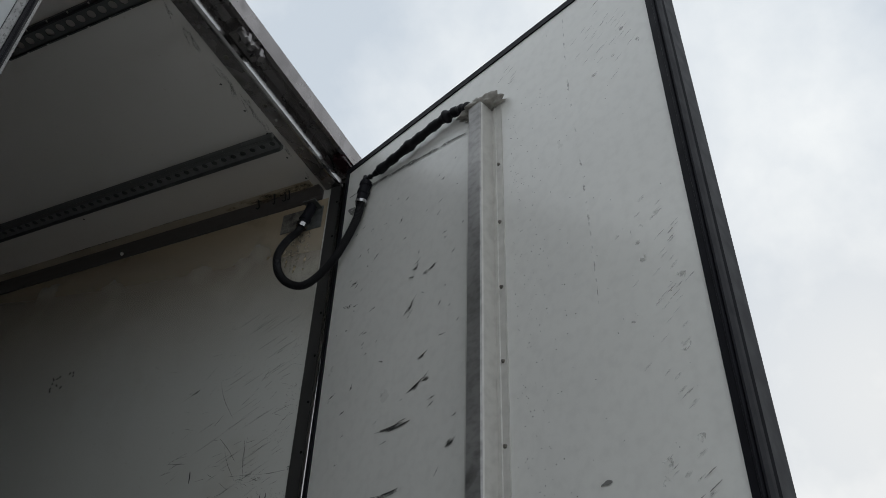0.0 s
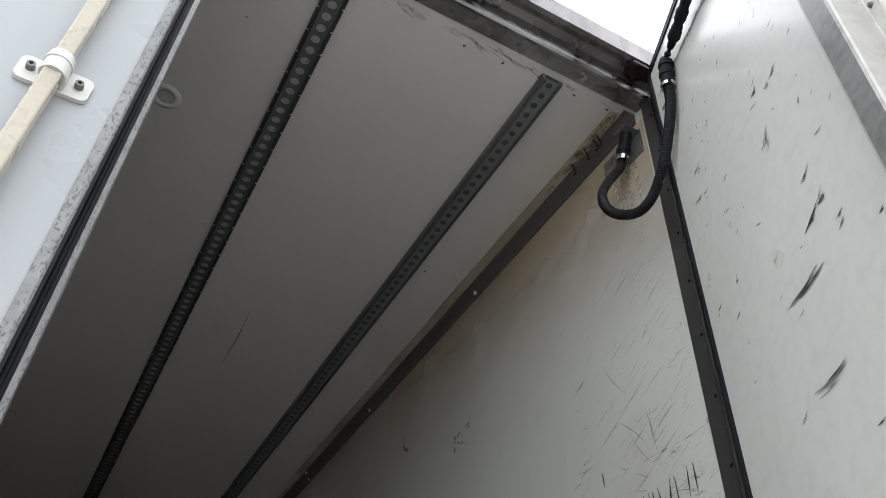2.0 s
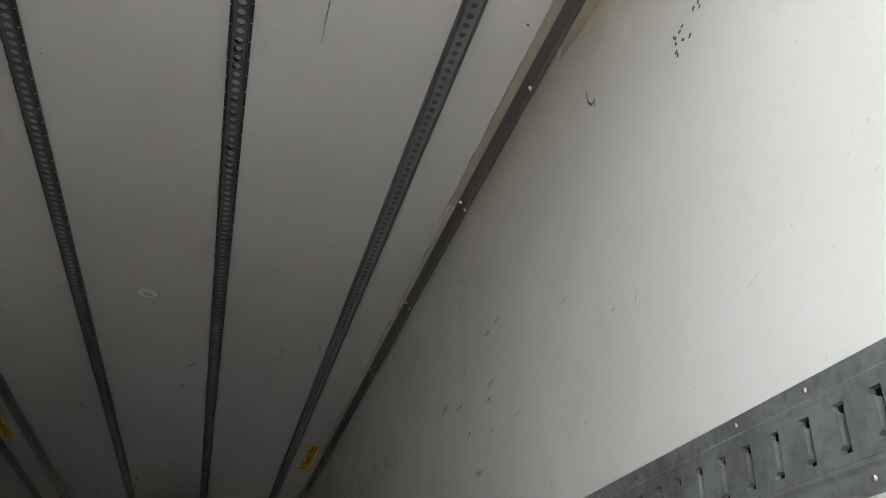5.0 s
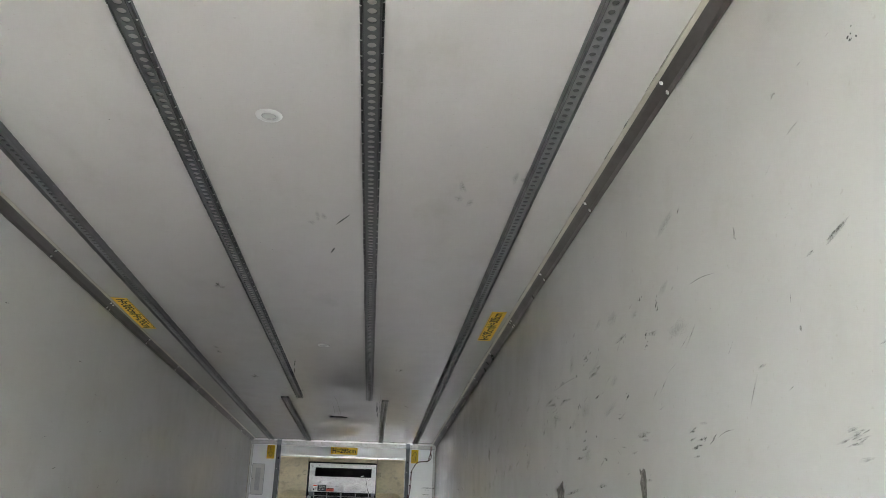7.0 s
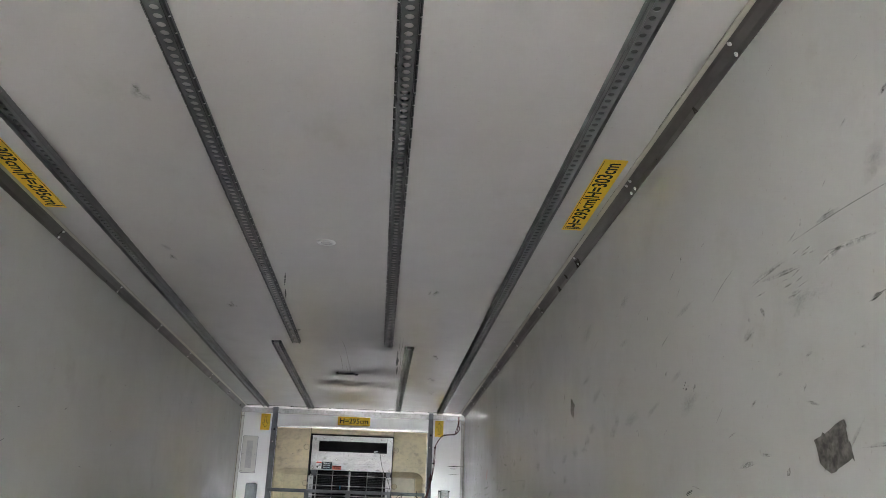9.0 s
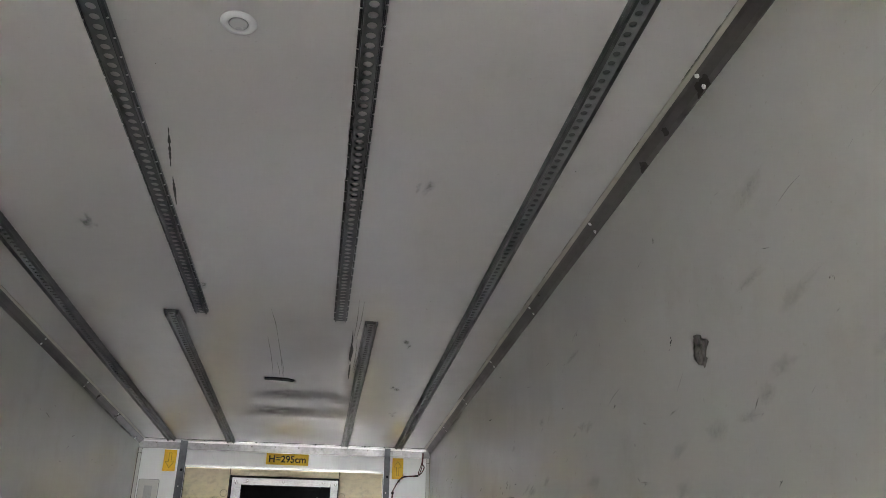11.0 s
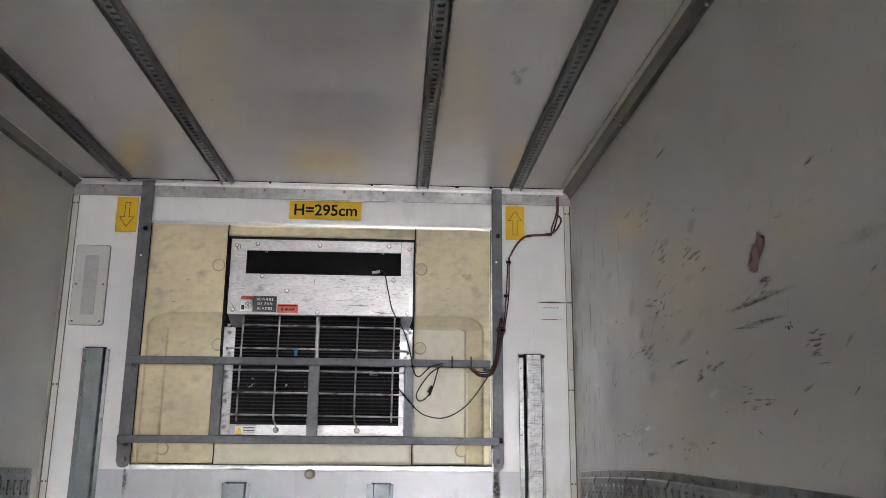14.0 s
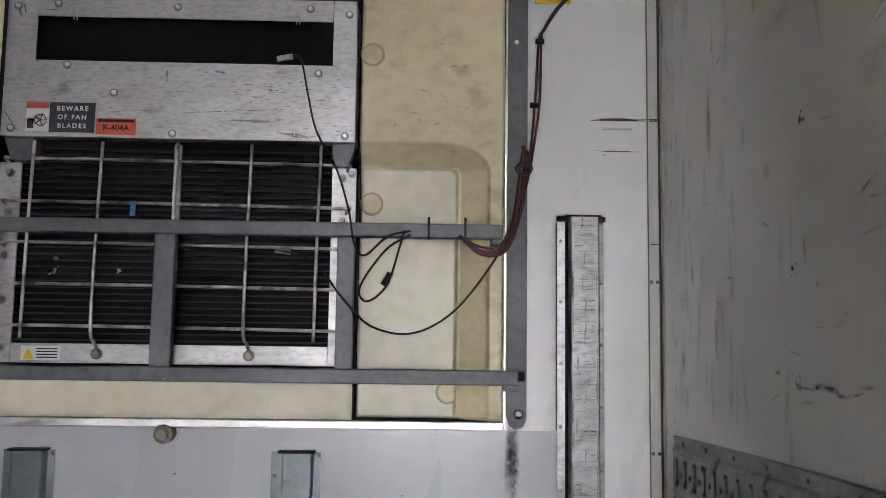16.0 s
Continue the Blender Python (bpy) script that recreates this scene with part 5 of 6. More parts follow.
# ---- ceiling lamps and labels ----
for x, y in ((0.033, 1.650), (-0.002, 4.820), (0.014, 8.10)):
    lamp = thing("ceiling_lamp", "small round recessed ceiling lamp with a white rim", "lamp", "recessed ceiling lamps", at=(x, y, ZC))
    rim = bmesh.new()
    prof = [(0.024, -0.003), (0.028, -0.007), (0.036, -0.006), (0.044, -0.002), (0.045, -0.0005)]
    rings = [[rim.verts.new((r * math.cos(2 * math.pi * k / 28), r * math.sin(2 * math.pi * k / 28), z)) for k in range(28)] for r, z in prof]
    for a, b in zip(rings, rings[1:]):
        for k in range(28):
            rim.faces.new((a[k], a[(k + 1) % 28], b[(k + 1) % 28], b[k]))
    bmesh.ops.recalc_face_normals(rim, faces=rim.faces)
    part("rim", rim, "lamprim", lamp, "", True)
    part("groove", rod((0, 0, -0.0035), (0, 0, -0.0008), 0.0275, None, 24), "galv", lamp, "grey ring round the lens")
    part("lens", rod((0, 0, -0.0052), (0, 0, -0.0036), 0.0215, None, 24, 0.0225), "diffuser", lamp)
for sx in (1, -1):
    lab = thing("height_label", "yellow height label with black lettering on the ceiling", "label", "ceiling height labels")
    x0, x1 = (1.071, 1.160) if sx > 0 else (-1.187, -1.093)
    dy = -0.02 if sx > 0 else 0.06
    part("sticker", box((x0, 7.06 + dy, ZC - 0.0015), (x1, 7.775 + dy, ZC - 0.0003)), "yellow", lab)
    xm = (x0 + x1) / 2
    bd = bmesh.new()
    box((x0 + 0.004 if sx > 0 else x1 - 0.006, 7.075 + dy, ZC - 0.0019), (x0 + 0.006 if sx > 0 else x1 - 0.004, 7.76 + dy, ZC - 0.0015), bd)
    for y in (7.418 + dy, 7.752 + dy):
        box((x0 + 0.010, y - 0.004, ZC - 0.0019), (x1 - 0.010, y + 0.004, ZC - 0.0015), bd)
    part("border_line", bd, "ink", lab)
    for yy, txt in ((7.585 + dy, "H=295cm"), (7.245 + dy, "H=303cm")):
        words(txt, 0.080, facing((xm, yy, ZC - 0.0018), (0, -sx, 0), (-sx, 0, 0)), "ink", lab)

# ---- bulkhead ----
trim = thing("trim_1", "grimy aluminium angle where bulkhead meets ceiling", "trim", kind="structure")
part("angle_strip", box((-1.238, YF - 0.006, ZC - 0.078), (1.238, YF - 0.0005, ZC - 0.001), None, 0.001), "trimalu", trim)
part("angle_lip", box((-1.20, YF - 0.050, ZC - 0.0075), (1.20, YF - 0.0065, ZC - 0.0035), None, 0.001), "alubright", trim, "bright lip under the ceiling")
part("angle_fold", box((-1.205, YF - 0.0105, ZC - 0.022), (1.205, YF - 0.0065, ZC - 0.0078), None, 0.0015), "alubright", trim, "rounded bright fold of the angle")
part("angle_gap", box((-1.205, YF - 0.0530, ZC - 0.0036), (1.205, YF - 0.0080, ZC - 0.0004)), "dark", trim, "dark joint between lip and ceiling")
for x0, x1 in ((-0.272, -0.260), (0.235, 0.246), (0.66, 0.68), (-0.70, -0.692), (0.835, 0.85)):
    part("sealant_lump", box((x0, YF - 0.055, ZC - 0.010), (x1, YF - 0.046, ZC - 0.003), None, 0.003), "rubber", trim, "dark lump of old sealant")
part("end_bracket", box((0.925, YF - 0.012, ZC - 0.074), (1.005, YF - 0.0065, ZC - 0.024), None, 0.002), "alu", trim, "small bare metal bracket")
for k in range(12):
    x = -1.1 + 0.2 * k
    part("angle_screw", rod((x, YF - 0.006, ZC - 0.030), (x, YF - 0.010, ZC - 0.030), 0.006, None, 8, 0.004), "bolt", trim)
for sx in (1, -1):
    tr = thing("trim_2", "white corner strip with rivets beside the bulkhead", "trim", kind="structure")
    part("corner_strip", box((min(sx * 1.208, sx * 1.2395), YF - 0.006, 0.02), (max(sx * 1.208, sx * 1.2395), YF - 0.0005, ZC - 0.079), None, 0.002), "whitepaint", tr)
    part("strip_edge", box((min(sx * 1.2062, sx * 1.2078), YF - 0.0075, 0.02), (max(sx * 1.2062, sx * 1.2078), YF - 0.0005, ZC - 0.079)), "profile", tr, "dark joint beside the strip")
    part("corner_bead", rod((sx * 1.2365, YF - 0.010, 0.02), (sx * 1.2365, YF - 0.010, ZC - 0.08), 0.0032, None, 8), "profile", tr)
    part("corner_sealant", rod((sx * 1.2385, YF - 0.032, 0.02), (sx * 1.2385, YF - 0.032, ZC - 0.08), 0.004, None, 8), "sealant", tr, "line of cream sealant")
    for z in (2.88, 1.99, 1.55, 1.15):
        for x in (1.214, 1.230):
            part("strip_rivet", rod((sx * x, YF - 0.006, z), (sx * x, YF - 0.010, z), 0.005, None, 10, 0.0035), "bolt", tr)

# flat border of the unit's opening
part("unit_trim", box((-0.835, YF - 0.030, 2.772), (0.842, YF - 0.0005, 2.792), None, 0.003), "alubright", trim)
part("unit_trim", box((-0.835, YF - 0.030, 1.606), (0.842, YF - 0.0005, 1.628), None, 0.003), "dirtytrim", trim, "aluminium sill with brown dirt")
part("sill_dirt", box((-0.826, YF - 0.027, 1.6285), (0.838, YF - 0.006, 1.6325)), "dark", trim, "black dirt along the sill")
part("unit_trim", box((0.838, YF - 0.0345, 1.6285), (0.844, YF - 0.0005, 2.7715)), "alubright", trim)
part("unit_trim", box((-0.832, YF - 0.0345, 1.6285), (-0.826, YF - 0.0005, 2.7715)), "alubright", trim)

sign = thing("height_sign", "yellow height sign with black lettering above the cooling unit", "sign")
part("sticker", box((-0.170, YF - 0.0025, 2.822), (0.190, YF - 0.0003, 2.917)), "yellow", sign)
words("H=295cm", 0.080, facing((0.010, YF - 0.0030, 2.868), (1, 0, 0), (0, 0, 1)), "ink", sign)
for x0, x1, up in ((-1.020, -0.918, -1), (0.922, 1.018, 1)):
    al = thing("arrow_label", "yellow label with an outlined black arrow", "label", "arrow labels")
    part("sticker", box((x0, YF - 0.0025, 2.737), (x1, YF - 0.0003, 2.915)), "yellow", al)
    cx, cz = (x0 + x1) / 2, 2.826
    ar = [(0.0, 0.062), (0.034, 0.012), (0.011, 0.012), (0.011, -0.062), (-0.011, -0.062), (-0.011, 0.012), (-0.034, 0.012)]
    out = bmesh.new()
    for (a, b), (c, d) in zip(ar, ar[1:] + ar[:1]):
        rod((cx + a, YF - 0.0027, cz + up * b), (cx + c, YF - 0.0027, cz + up * d), 0.0013, out, 5)
    part("arrow", out, "ink", al)

# ---- cooling unit ----
unit = thing("cooling_unit", "beige cooling unit with scratched metal hood and black coil", "cooling unit")
YB = YF - 0.066      # face of the beige mouldings


def moulding(x0, x1, z0, z1, side):
    """A moulded panel; side -1 or 1 tells at which side its hollow runs out."""
    bm = bmesh.new()
    nx, nz = (130, 300) if side else (60, 12)
    grid = []
    for i in range(nx + 1):
        col = []
        for j in range(nz + 1):
            x, z = x0 + (x1 - x0) * i / nx, z0 + (z1 - z0) * j / nz
            y = YB
            if side:
                xo = (0.800 - abs(x)) * 0.70
                zo = 2.334 - z
                r = 0.075
                if xo < r and zo < r:
                    d = r - math.hypot(r - xo, r - zo)
                else:
                    d = min(xo, zo)
                f = min(max(d / 0.056, 0), 1)
                rim = max(0, 1 - abs(d - 0.0545) / 0.0035)
                y += 0.046 * f + 0.006 * min(max(d / 0.004, 0), 1) + 0.005 * min(max((d - 0.056) / 0.005, 0), 1) - 0.0035 * rim
            e = min(x - x0, x1 - x, z1 - z, z - z0)
            y += 0.006 * max(0, 1 - e / 0.008) ** 2
            col.append(bm.verts.new((x, y, z)))
        grid.append(col)
    for i in range(nx):
        for j in range(nz):
            bm.faces.new((grid[i][j], grid[i + 1][j], grid[i + 1][j + 1], grid[i][j + 1]))
    return bm


part("side_moulding", moulding(-0.822, -0.4535, 1.633, 2.768, -1), "beige", unit, "beige moulded panel with a rounded hollow", True)
part("side_moulding", moulding(0.4655, 0.836, 1.633, 2.768, 1), "beige", unit, "beige moulded panel with a rounded hollow", True)
for ob in [o for o in unit.children if o.name.startswith("side_moulding")]:
    ob.data.materials.append(M["palebeige"])
    for p in ob.data.polygons:
        # faces inside the right-hand hollow are paler
        if p.center.x > 0 and (0.800 - p.center.x) * 0.70 > 0.055 and p.center.z < 2.279:
            p.material_index = 1
part("top_moulding", moulding(-0.449, 0.461, 2.713, 2.768, 0), "beige", unit, "", True)
part("bottom_moulding", moulding(-0.449, 0.461, 1.633, 1.758, 0), "palebeige", unit, "pale cream moulded strip", True)
# black sheet gives the openings between the unit's parts their shade
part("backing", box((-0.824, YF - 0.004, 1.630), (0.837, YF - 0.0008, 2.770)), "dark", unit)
for x, z in ((-0.487, 2.565), (-0.476, 2.187), (0.494, 2.563), (0.495, 2.182), (-0.70, 1.70), (0.70, 1.70)):
    y = YB if z > 2.3 else YB + 0.057
    # darker disc under each plug draws the shading at its edge
    part("plug_rim", rod((x, y + 0.001, z), (x, y - 0.0014, z), 0.0310, None, 28), "plugshade", unit)
    part("plug", rod((x, y + 0.001, z), (x, y - 0.004, z), 0.026, None, 24, 0.0245), "beige", unit, "round beige plug")
# black boxes stand for the shadow gaps round the panels
for x0, x1, z0, z1 in ((-0.8255, -0.8225, 1.629, 2.771), (0.8365, 0.8378, 1.629, 2.771), (-0.4530, -0.4495, 1.633, 2.768), (0.4615, 0.4650, 1.633, 2.768)):
    part("gap_seal", box((x0, YB - 0.001, z0), (x1, YF - 0.005, z1)), "dark", unit, "black gap between panels")
part("gap_seal", box((-0.445, YB + 0.004, 2.6905), (0.457, YF - 0.005, 2.7125)), "dark", unit, "black gap above the hood")
# hood with its slot
YH = YF - 0.100
hb = bmesh.new()
box((-0.425, YH, 2.635), (0.455, YH + 0.003, 2.690), hb)
box((-0.425, YH, 2.325), (0.455, YH + 0.003, 2.5205), hb)
box((-0.425, YH, 2.5205), (-0.350, YH + 0.003, 2.635), hb)
box((0.394, YH, 2.5205), (0.455, YH + 0.003, 2.635), hb)
hood = part("hood", hb, "alu", unit, "scratched bare metal hood")
sd = bmesh.new()
box((-0.425, YH + 0.0035, 2.3285), (-0.422, YF - 0.005, 2.690), sd)
box((0.452, YH + 0.0035, 2.3285), (0.455, YF - 0.005, 2.690), sd)
box((-0.4215, YH + 0.0035, 2.687), (0.4515, YF - 0.005, 2.690), sd)
box((-0.425, YH + 0.0035, 2.325), (0.455, YH + 0.045, 2.328), sd)
part("hood_side", sd, "alu", hood)
part("hood_seam", box((0.394, YH - 0.0015, 2.520), (0.3955, YH - 0.0002, 2.690)), "dark", hood)
# black sheet stands for the shaded space behind the hood's slot
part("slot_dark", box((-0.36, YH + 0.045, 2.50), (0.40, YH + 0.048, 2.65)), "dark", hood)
for x, z in ((-0.40, 2.66), (-0.30, 2.668), (-0.40, 2.345), (0.0, 2.665), (0.435, 2.655), (0.0, 2.338), (0.43, 2.34), (0.335, 2.668), (-0.15, 2.44), (0.36, 2.50), (-0.27, 2.51)):
    part("hood_screw", rod((x, YH, z), (x, YH - 0.006, z), 0.0070, None, 8, 0.005), "alubright", hood)
    # dark disc draws the shadow ring round each screw head
    part("screw_washer", rod((x, YH - 0.0004, z - 0.001), (x, YH - 0.0014, z - 0.001), 0.0105, None, 14), "bolt", hood)
for x in (-0.255, 0.305):
    for d in (-0.004, 0.004):
        part("slot_wire", rod((x + d, YH - 0.003, 2.625), (x + d, YH - 0.003, 2.665), 0.0018, None, 6), "wire", hood)
part("lower_bracket", prism([(-0.425, 2.3245), (-0.352, 2.3245), (-0.352, 2.268), (-0.405, 2.268)], "y", YH + 0.02, YF - 0.03), "frame", hood)
part("lower_bracket", prism([(0.455, 2.3245), (0.398, 2.3245), (0.398, 2.268), (0.438, 2.268)][::-1], "y", YH + 0.02, YF - 0.03), "frame", hood)
HS = Sheet((0, YH, 0), (1, 0, 0), (0, 0, 1), 0.0008)
sc = bmesh.new()
rs = random.Random(21)
for a, b, c, d, w in ((0.14, 2.375, 0.26, 2.372, 0.006), (0.0, 2.39, 0.28, 2.405, 0.002), (-0.02, 2.50, -0.02, 2.47, 0.007), (0.10, 2.50, 0.13, 2.495, 0.006), (-0.40, 2.66, -0.39, 2.63, 0.006), (-0.385, 2.665, -0.38, 2.64, 0.005), (-0.42, 2.39, -0.385, 2.34, 0.004), (0.26, 2.345, 0.34, 2.335, 0.008), (-0.33, 2.65, -0.30, 2.652, 0.004)):
    HS.stroke(sc, [(a, b), ((a + c) / 2, (b + d) / 2), (c, d)], w, 0.6, rs)
for k in range(170):
    x, z = rs.uniform(-0.41, 0.44), rs.uniform(2.335, 2.51)
    if k > 100:
        x, z = rs.gauss(0.25, 0.08), rs.gauss(2.44, 0.03)
    ln = rs.uniform(0.004, 0.03)
    if -0.42 < x and x + ln < 0.45 and 2.33 < z < 2.515:
        HS.stroke(sc, [(x, z), (x + ln / 2, z + rs.uniform(-0.001, 0.001)), (x + ln, z)], rs.uniform(0.0007, 0.0022), 0.6, rs)
tagged(part("scratch_wear", sc, "scratch", hood), kind="stuff")
BE = Sheet((0, YB, 0), (1, 0, 0), (0, 0, 1), 0.0012)
sc = bmesh.new()
for k in range(46):
    side = -1 if k % 2 else 1
    x, z = side * rs.uniform(0.49, 0.80), 2.36 + abs(rs.gauss(0, 0.16)) if k < 30 else rs.uniform(1.70, 2.74)
    if z > 2.745 or (z < 2.36 and abs(x) < 0.76):
        continue
    ln = rs.uniform(0.005, 0.028)
    BE.rub(sc, [(x, z), (x + ln / 2, z + rs.uniform(-0.003, 0.004)), (x + ln, z + rs.uniform(-0.008, 0.012))], rs.uniform(0.003, 0.009), rs, 0.0017)
tagged(part("dirt_specks", sc, "softdirt", unit), kind="stuff")
# labels on the hood
wl_ = part("warning_label", box((-0.364, YH - 0.0012, 2.338), (-0.307, YH - 0.0002, 2.412)), "lwhite", hood, "white fan warning label with a red band")
part("red_band", box((-0.363, YH - 0.0018, 2.396), (-0.308, YH - 0.0013, 2.411)), "red", wl_)
fan = bmesh.new()
for k in range(5):
    a = 2 * math.pi * k / 5
    rod((-0.328, YH - 0.0016, 2.366), (-0.328 + 0.016 * math.cos(a), YH - 0.0016, 2.366 + 0.016 * math.sin(a)), 0.0012, fan, 5)
    rod((-0.328 + 0.016 * math.cos(a), YH - 0.0016, 2.366 + 0.016 * math.sin(a)), (-0.328 + 0.016 * math.cos(a + 1.05), YH - 0.0016, 2.366 + 0.016 * math.sin(a + 1.05)), 0.0012, fan, 5)
box((-0.360, YH - 0.0018, 2.345), (-0.345, YH - 0.0013, 2.368), fan)
part("pictogram", fan, "ink", wl_)
bl = part("caution_label", box((-0.306, YH - 0.0012, 2.336), (-0.194, YH - 0.0002, 2.412)), "lblack", hood, "black caution label with white lettering")
for z, txt in ((2.396, "BEWARE"), (2.374, "OF FAN"), (2.352, "BLADES")):
    words(txt, 0.0165, facing((-0.250, YH - 0.0017, z), (1, 0, 0), (0, 0, 1)), "lwhite", bl, gap=1.35)
rl = part("refrigerant_label", box((-0.190, YH - 0.0012, 2.332), (-0.091, YH - 0.0002, 2.374)), "red", hood, "orange-red refrigerant label")
words("R-404A", 0.021, facing((-0.140, YH - 0.0017, 2.349), (1, 0, 0), (0, 0, 1)), "ink", rl)
part("bar_of_print", box((-0.185, YH - 0.0017, 2.364), (-0.096, YH - 0.0012, 2.371)), "ink", rl)
# coil with fins, strips and guard wires
YK = YF - 0.030
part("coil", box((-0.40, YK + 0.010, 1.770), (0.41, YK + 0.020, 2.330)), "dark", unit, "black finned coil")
fin_me = bpy.data.meshes.new("fin")
b = box((-0.392, -0.010, -0.0022), (0.398, 0.0095, 0.0022))
b.to_mesh(fin_me)
b.free()
fin_me.materials.append(M["fin"])
for k in range(30):
    shared("fin", fin_me, Matrix.Translation((0, YK, 1.820 + 0.0168 * k)), unit)
sc = bmesh.new()
CO = Sheet((0, YK - 0.0112, 0), (1, 0, 0), (0, 0, 1), 0.0)
rs = random.Random(4)
# pale blots over the fins, halfway up the left part
for x, z, ra, rb in ((-0.298, 2.012, 0.018, 0.022), (-0.275, 2.005, 0.012, 0.020), (-0.31, 1.992, 0.014, 0.010), (-0.15, 1.995, 0.020, 0.008), (-0.09, 1.997, 0.018, 0.010), (-0.05, 2.0, 0.012, 0.014)):
    CO.blot(sc, x, z, ra, rb, 0.1, rs)
tagged(part("pale_smears", sc, "smear", unit), kind="stuff")
part("mullion", box((-0.008, YK - 0.022, 1.812), (0.010, YK - 0.0105, 2.32)), "galv", unit)
ys0, ys1 = YF - 0.060, YF - 0.052
part("side_strip", box((-0.441, ys0, 1.764), (-0.388, ys1, 2.266), None, 0.001), "alu", unit, "scratched metal side strip")
part("side_strip", box((0.397, ys0, 1.764), (0.458, ys1, 2.266), None, 0.001), "alu", unit, "scratched metal side strip")
part("bottom_strip", box((-0.3875, ys0 + 0.001, 1.764), (0.3965, ys1, 1.812), None, 0.001), "alu", unit, "scratched metal bottom strip")
part("strip_label", box((-0.360, ys0 - 0.0008, 1.770), (-0.262, ys0 + 0.0009, 1.806)), "lwhite", unit, "white and yellow hazard sticker")
tri = bmesh.new()
prism([(-0.356, 1.773), (-0.328, 1.773), (-0.342, 1.800)], "y", ys0 - 0.0014, ys0 - 0.0009, tri)
part("hazard_triangle", tri, "yellow", unit)
for k in range(4):
    part("bar_of_print", box((-0.322, ys0 - 0.0013, 1.776 + 0.007 * k), (-0.270, ys0 - 0.0009, 1.779 + 0.007 * k)), "ink", unit)
YG = YF - 0.072
for z in (2.272, 2.163, 2.060, 1.957, 1.854):
    tilt = 0.003
    w = [(-0.418, ys0 - 0.002, z + tilt - 0.010), (-0.420, YG, z + tilt), (-0.38, YG - 0.002, z + tilt), (0.0, YG - 0.003, z + 0.001), (0.41, YG - 0.002, z - tilt), (0.436, YG, z - tilt - 0.002), (0.436, ys0 - 0.002, z - tilt - 0.012)]
    part("guard_wire", sweep(spline(w, 6), 0.0042, 8), "wire", unit, "worn pale guard wire", True)
for x, foot in ((-0.352, 0), (-0.182, 1), (0.006, 0), (0.192, 1), (0.366, 0)):
    zb = 1.790 if foot else 1.825
    w = [(x + 0.004, YG - 0.010, 2.318), (x, YG - 0.011, 2.10), (x - 0.002, YG - 0.011, 1.86)] + ([(x + 0.008, YG - 0.006, 1.815), (x + 0.012, ys0 - 0.006, 1.790)] if foot else [(x - 0.003, YG - 0.010, zb)])
    part("guard_wire", sweep(spline(w, 6), 0.0042, 8), "wire", unit, "worn pale guard wire", True)
    if foot:
        wa = part("washer", rod((x + 0.012, ys0 - 0.0105, 1.788), (x + 0.012, ys0 - 0.0135, 1.788), 0.014, None, 18), "rustbolt", unit)
        part("nut", rod((x + 0.012, ys0 - 0.0135, 1.788), (x + 0.012, ys0 - 0.022, 1.788), 0.009, None, 6), "bolt", wa)
for x, z in ((-0.415, 2.24), (-0.413, 2.14), (-0.415, 2.03), (-0.415, 1.92), (-0.413, 1.80), (0.425, 2.24), (0.425, 2.13), (0.425, 2.02), (0.427, 1.90), (0.425, 1.79), (0.447, 2.252)):
    sb = part("strip_bolt", rod((x, ys0, z), (x, ys0 - 0.007, z), 0.0080, None, 6, 0.0070), "bolt", unit)
    part("washer", rod((x, ys0 - 0.0003, z - 0.001), (x, ys0 - 0.0015, z - 0.001), 0.0115, None, 14), "galv", sb)
part("cable_tag", box((-0.100, YG - 0.018, 2.130), (-0.086, YG - 0.015, 2.168), None, 0.001), "blue", unit, "blue plastic tag")
for x, z, a in ((0.275, 2.537, 0.2), (0.275, 2.052, -0.1)):
    pb = box((-0.020, -0.004, -0.007), (0.020, 0.004, 0.007), None, 0.002)
    for v in pb.verts:
        v.co = Matrix.Rotation(-a, 3, "Y") @ v.co + Vector((x, YH - 0.006 if z > 2.3 else YK - 0.018, z))
    part("probe", pb, "galv", unit, "small grey sensor probe")

# ---- steel guard frame in front of the unit ----
guard = thing("guard_frame", "welded galvanised steel guard frame before the cooling unit", "guard frame")
for sx, x0, x1 in ((-1, -0.892, -0.832), (1, 0.846, 0.897)):
    zb = 1.615
    o = [(x0, ZC - 0.012), (x0, zb + 0.03), (x0 + 0.008, zb + 0.006), (x0 + 0.022, zb), (x1 - 0.022, zb), (x1 - 0.008, zb + 0.006), (x1, zb + 0.03), (x1, ZC - 0.012)]
    up = part("upright", prism(o, "y", YF - 0.052, YF - 0.046), "frame", guard, "flat grey steel upright")
    e = x0 if sx < 0 else x1 - 0.006
    part("flange", box((e, YF - 0.0455, zb + 0.03), (e + 0.006, YF - 0.001, ZC - 0.012)), "frame", up)
    xm = (x0 + x1) / 2
    for z, r in ((2.745, 0.012), (1.652, 0.011)):
        part("upright_bolt", rod((xm + 0.005, YF - 0.052, z), (xm + 0.005, YF - 0.059, z), r, None, 12, r * 0.8), "rubber" if z > 2 else "bolt", up)
    part("white_plug", rod((xm - 0.004, YF - 0.052, 2.61), (xm - 0.004, YF - 0.054, 2.61), 0.006, None, 10), "lwhite", up)
YT = YF - 0.125
part("cross_rail", box((-0.868, YT, 2.084), (0.828, YT + 0.035, 2.119), None, 0.003), "frame", guard, "square grey steel tube")
part("cross_rail", box((-0.874, YT, 1.726), (0.868, YT + 0.035, 1.761), None, 0.003), "frame", guard, "square grey steel tube")
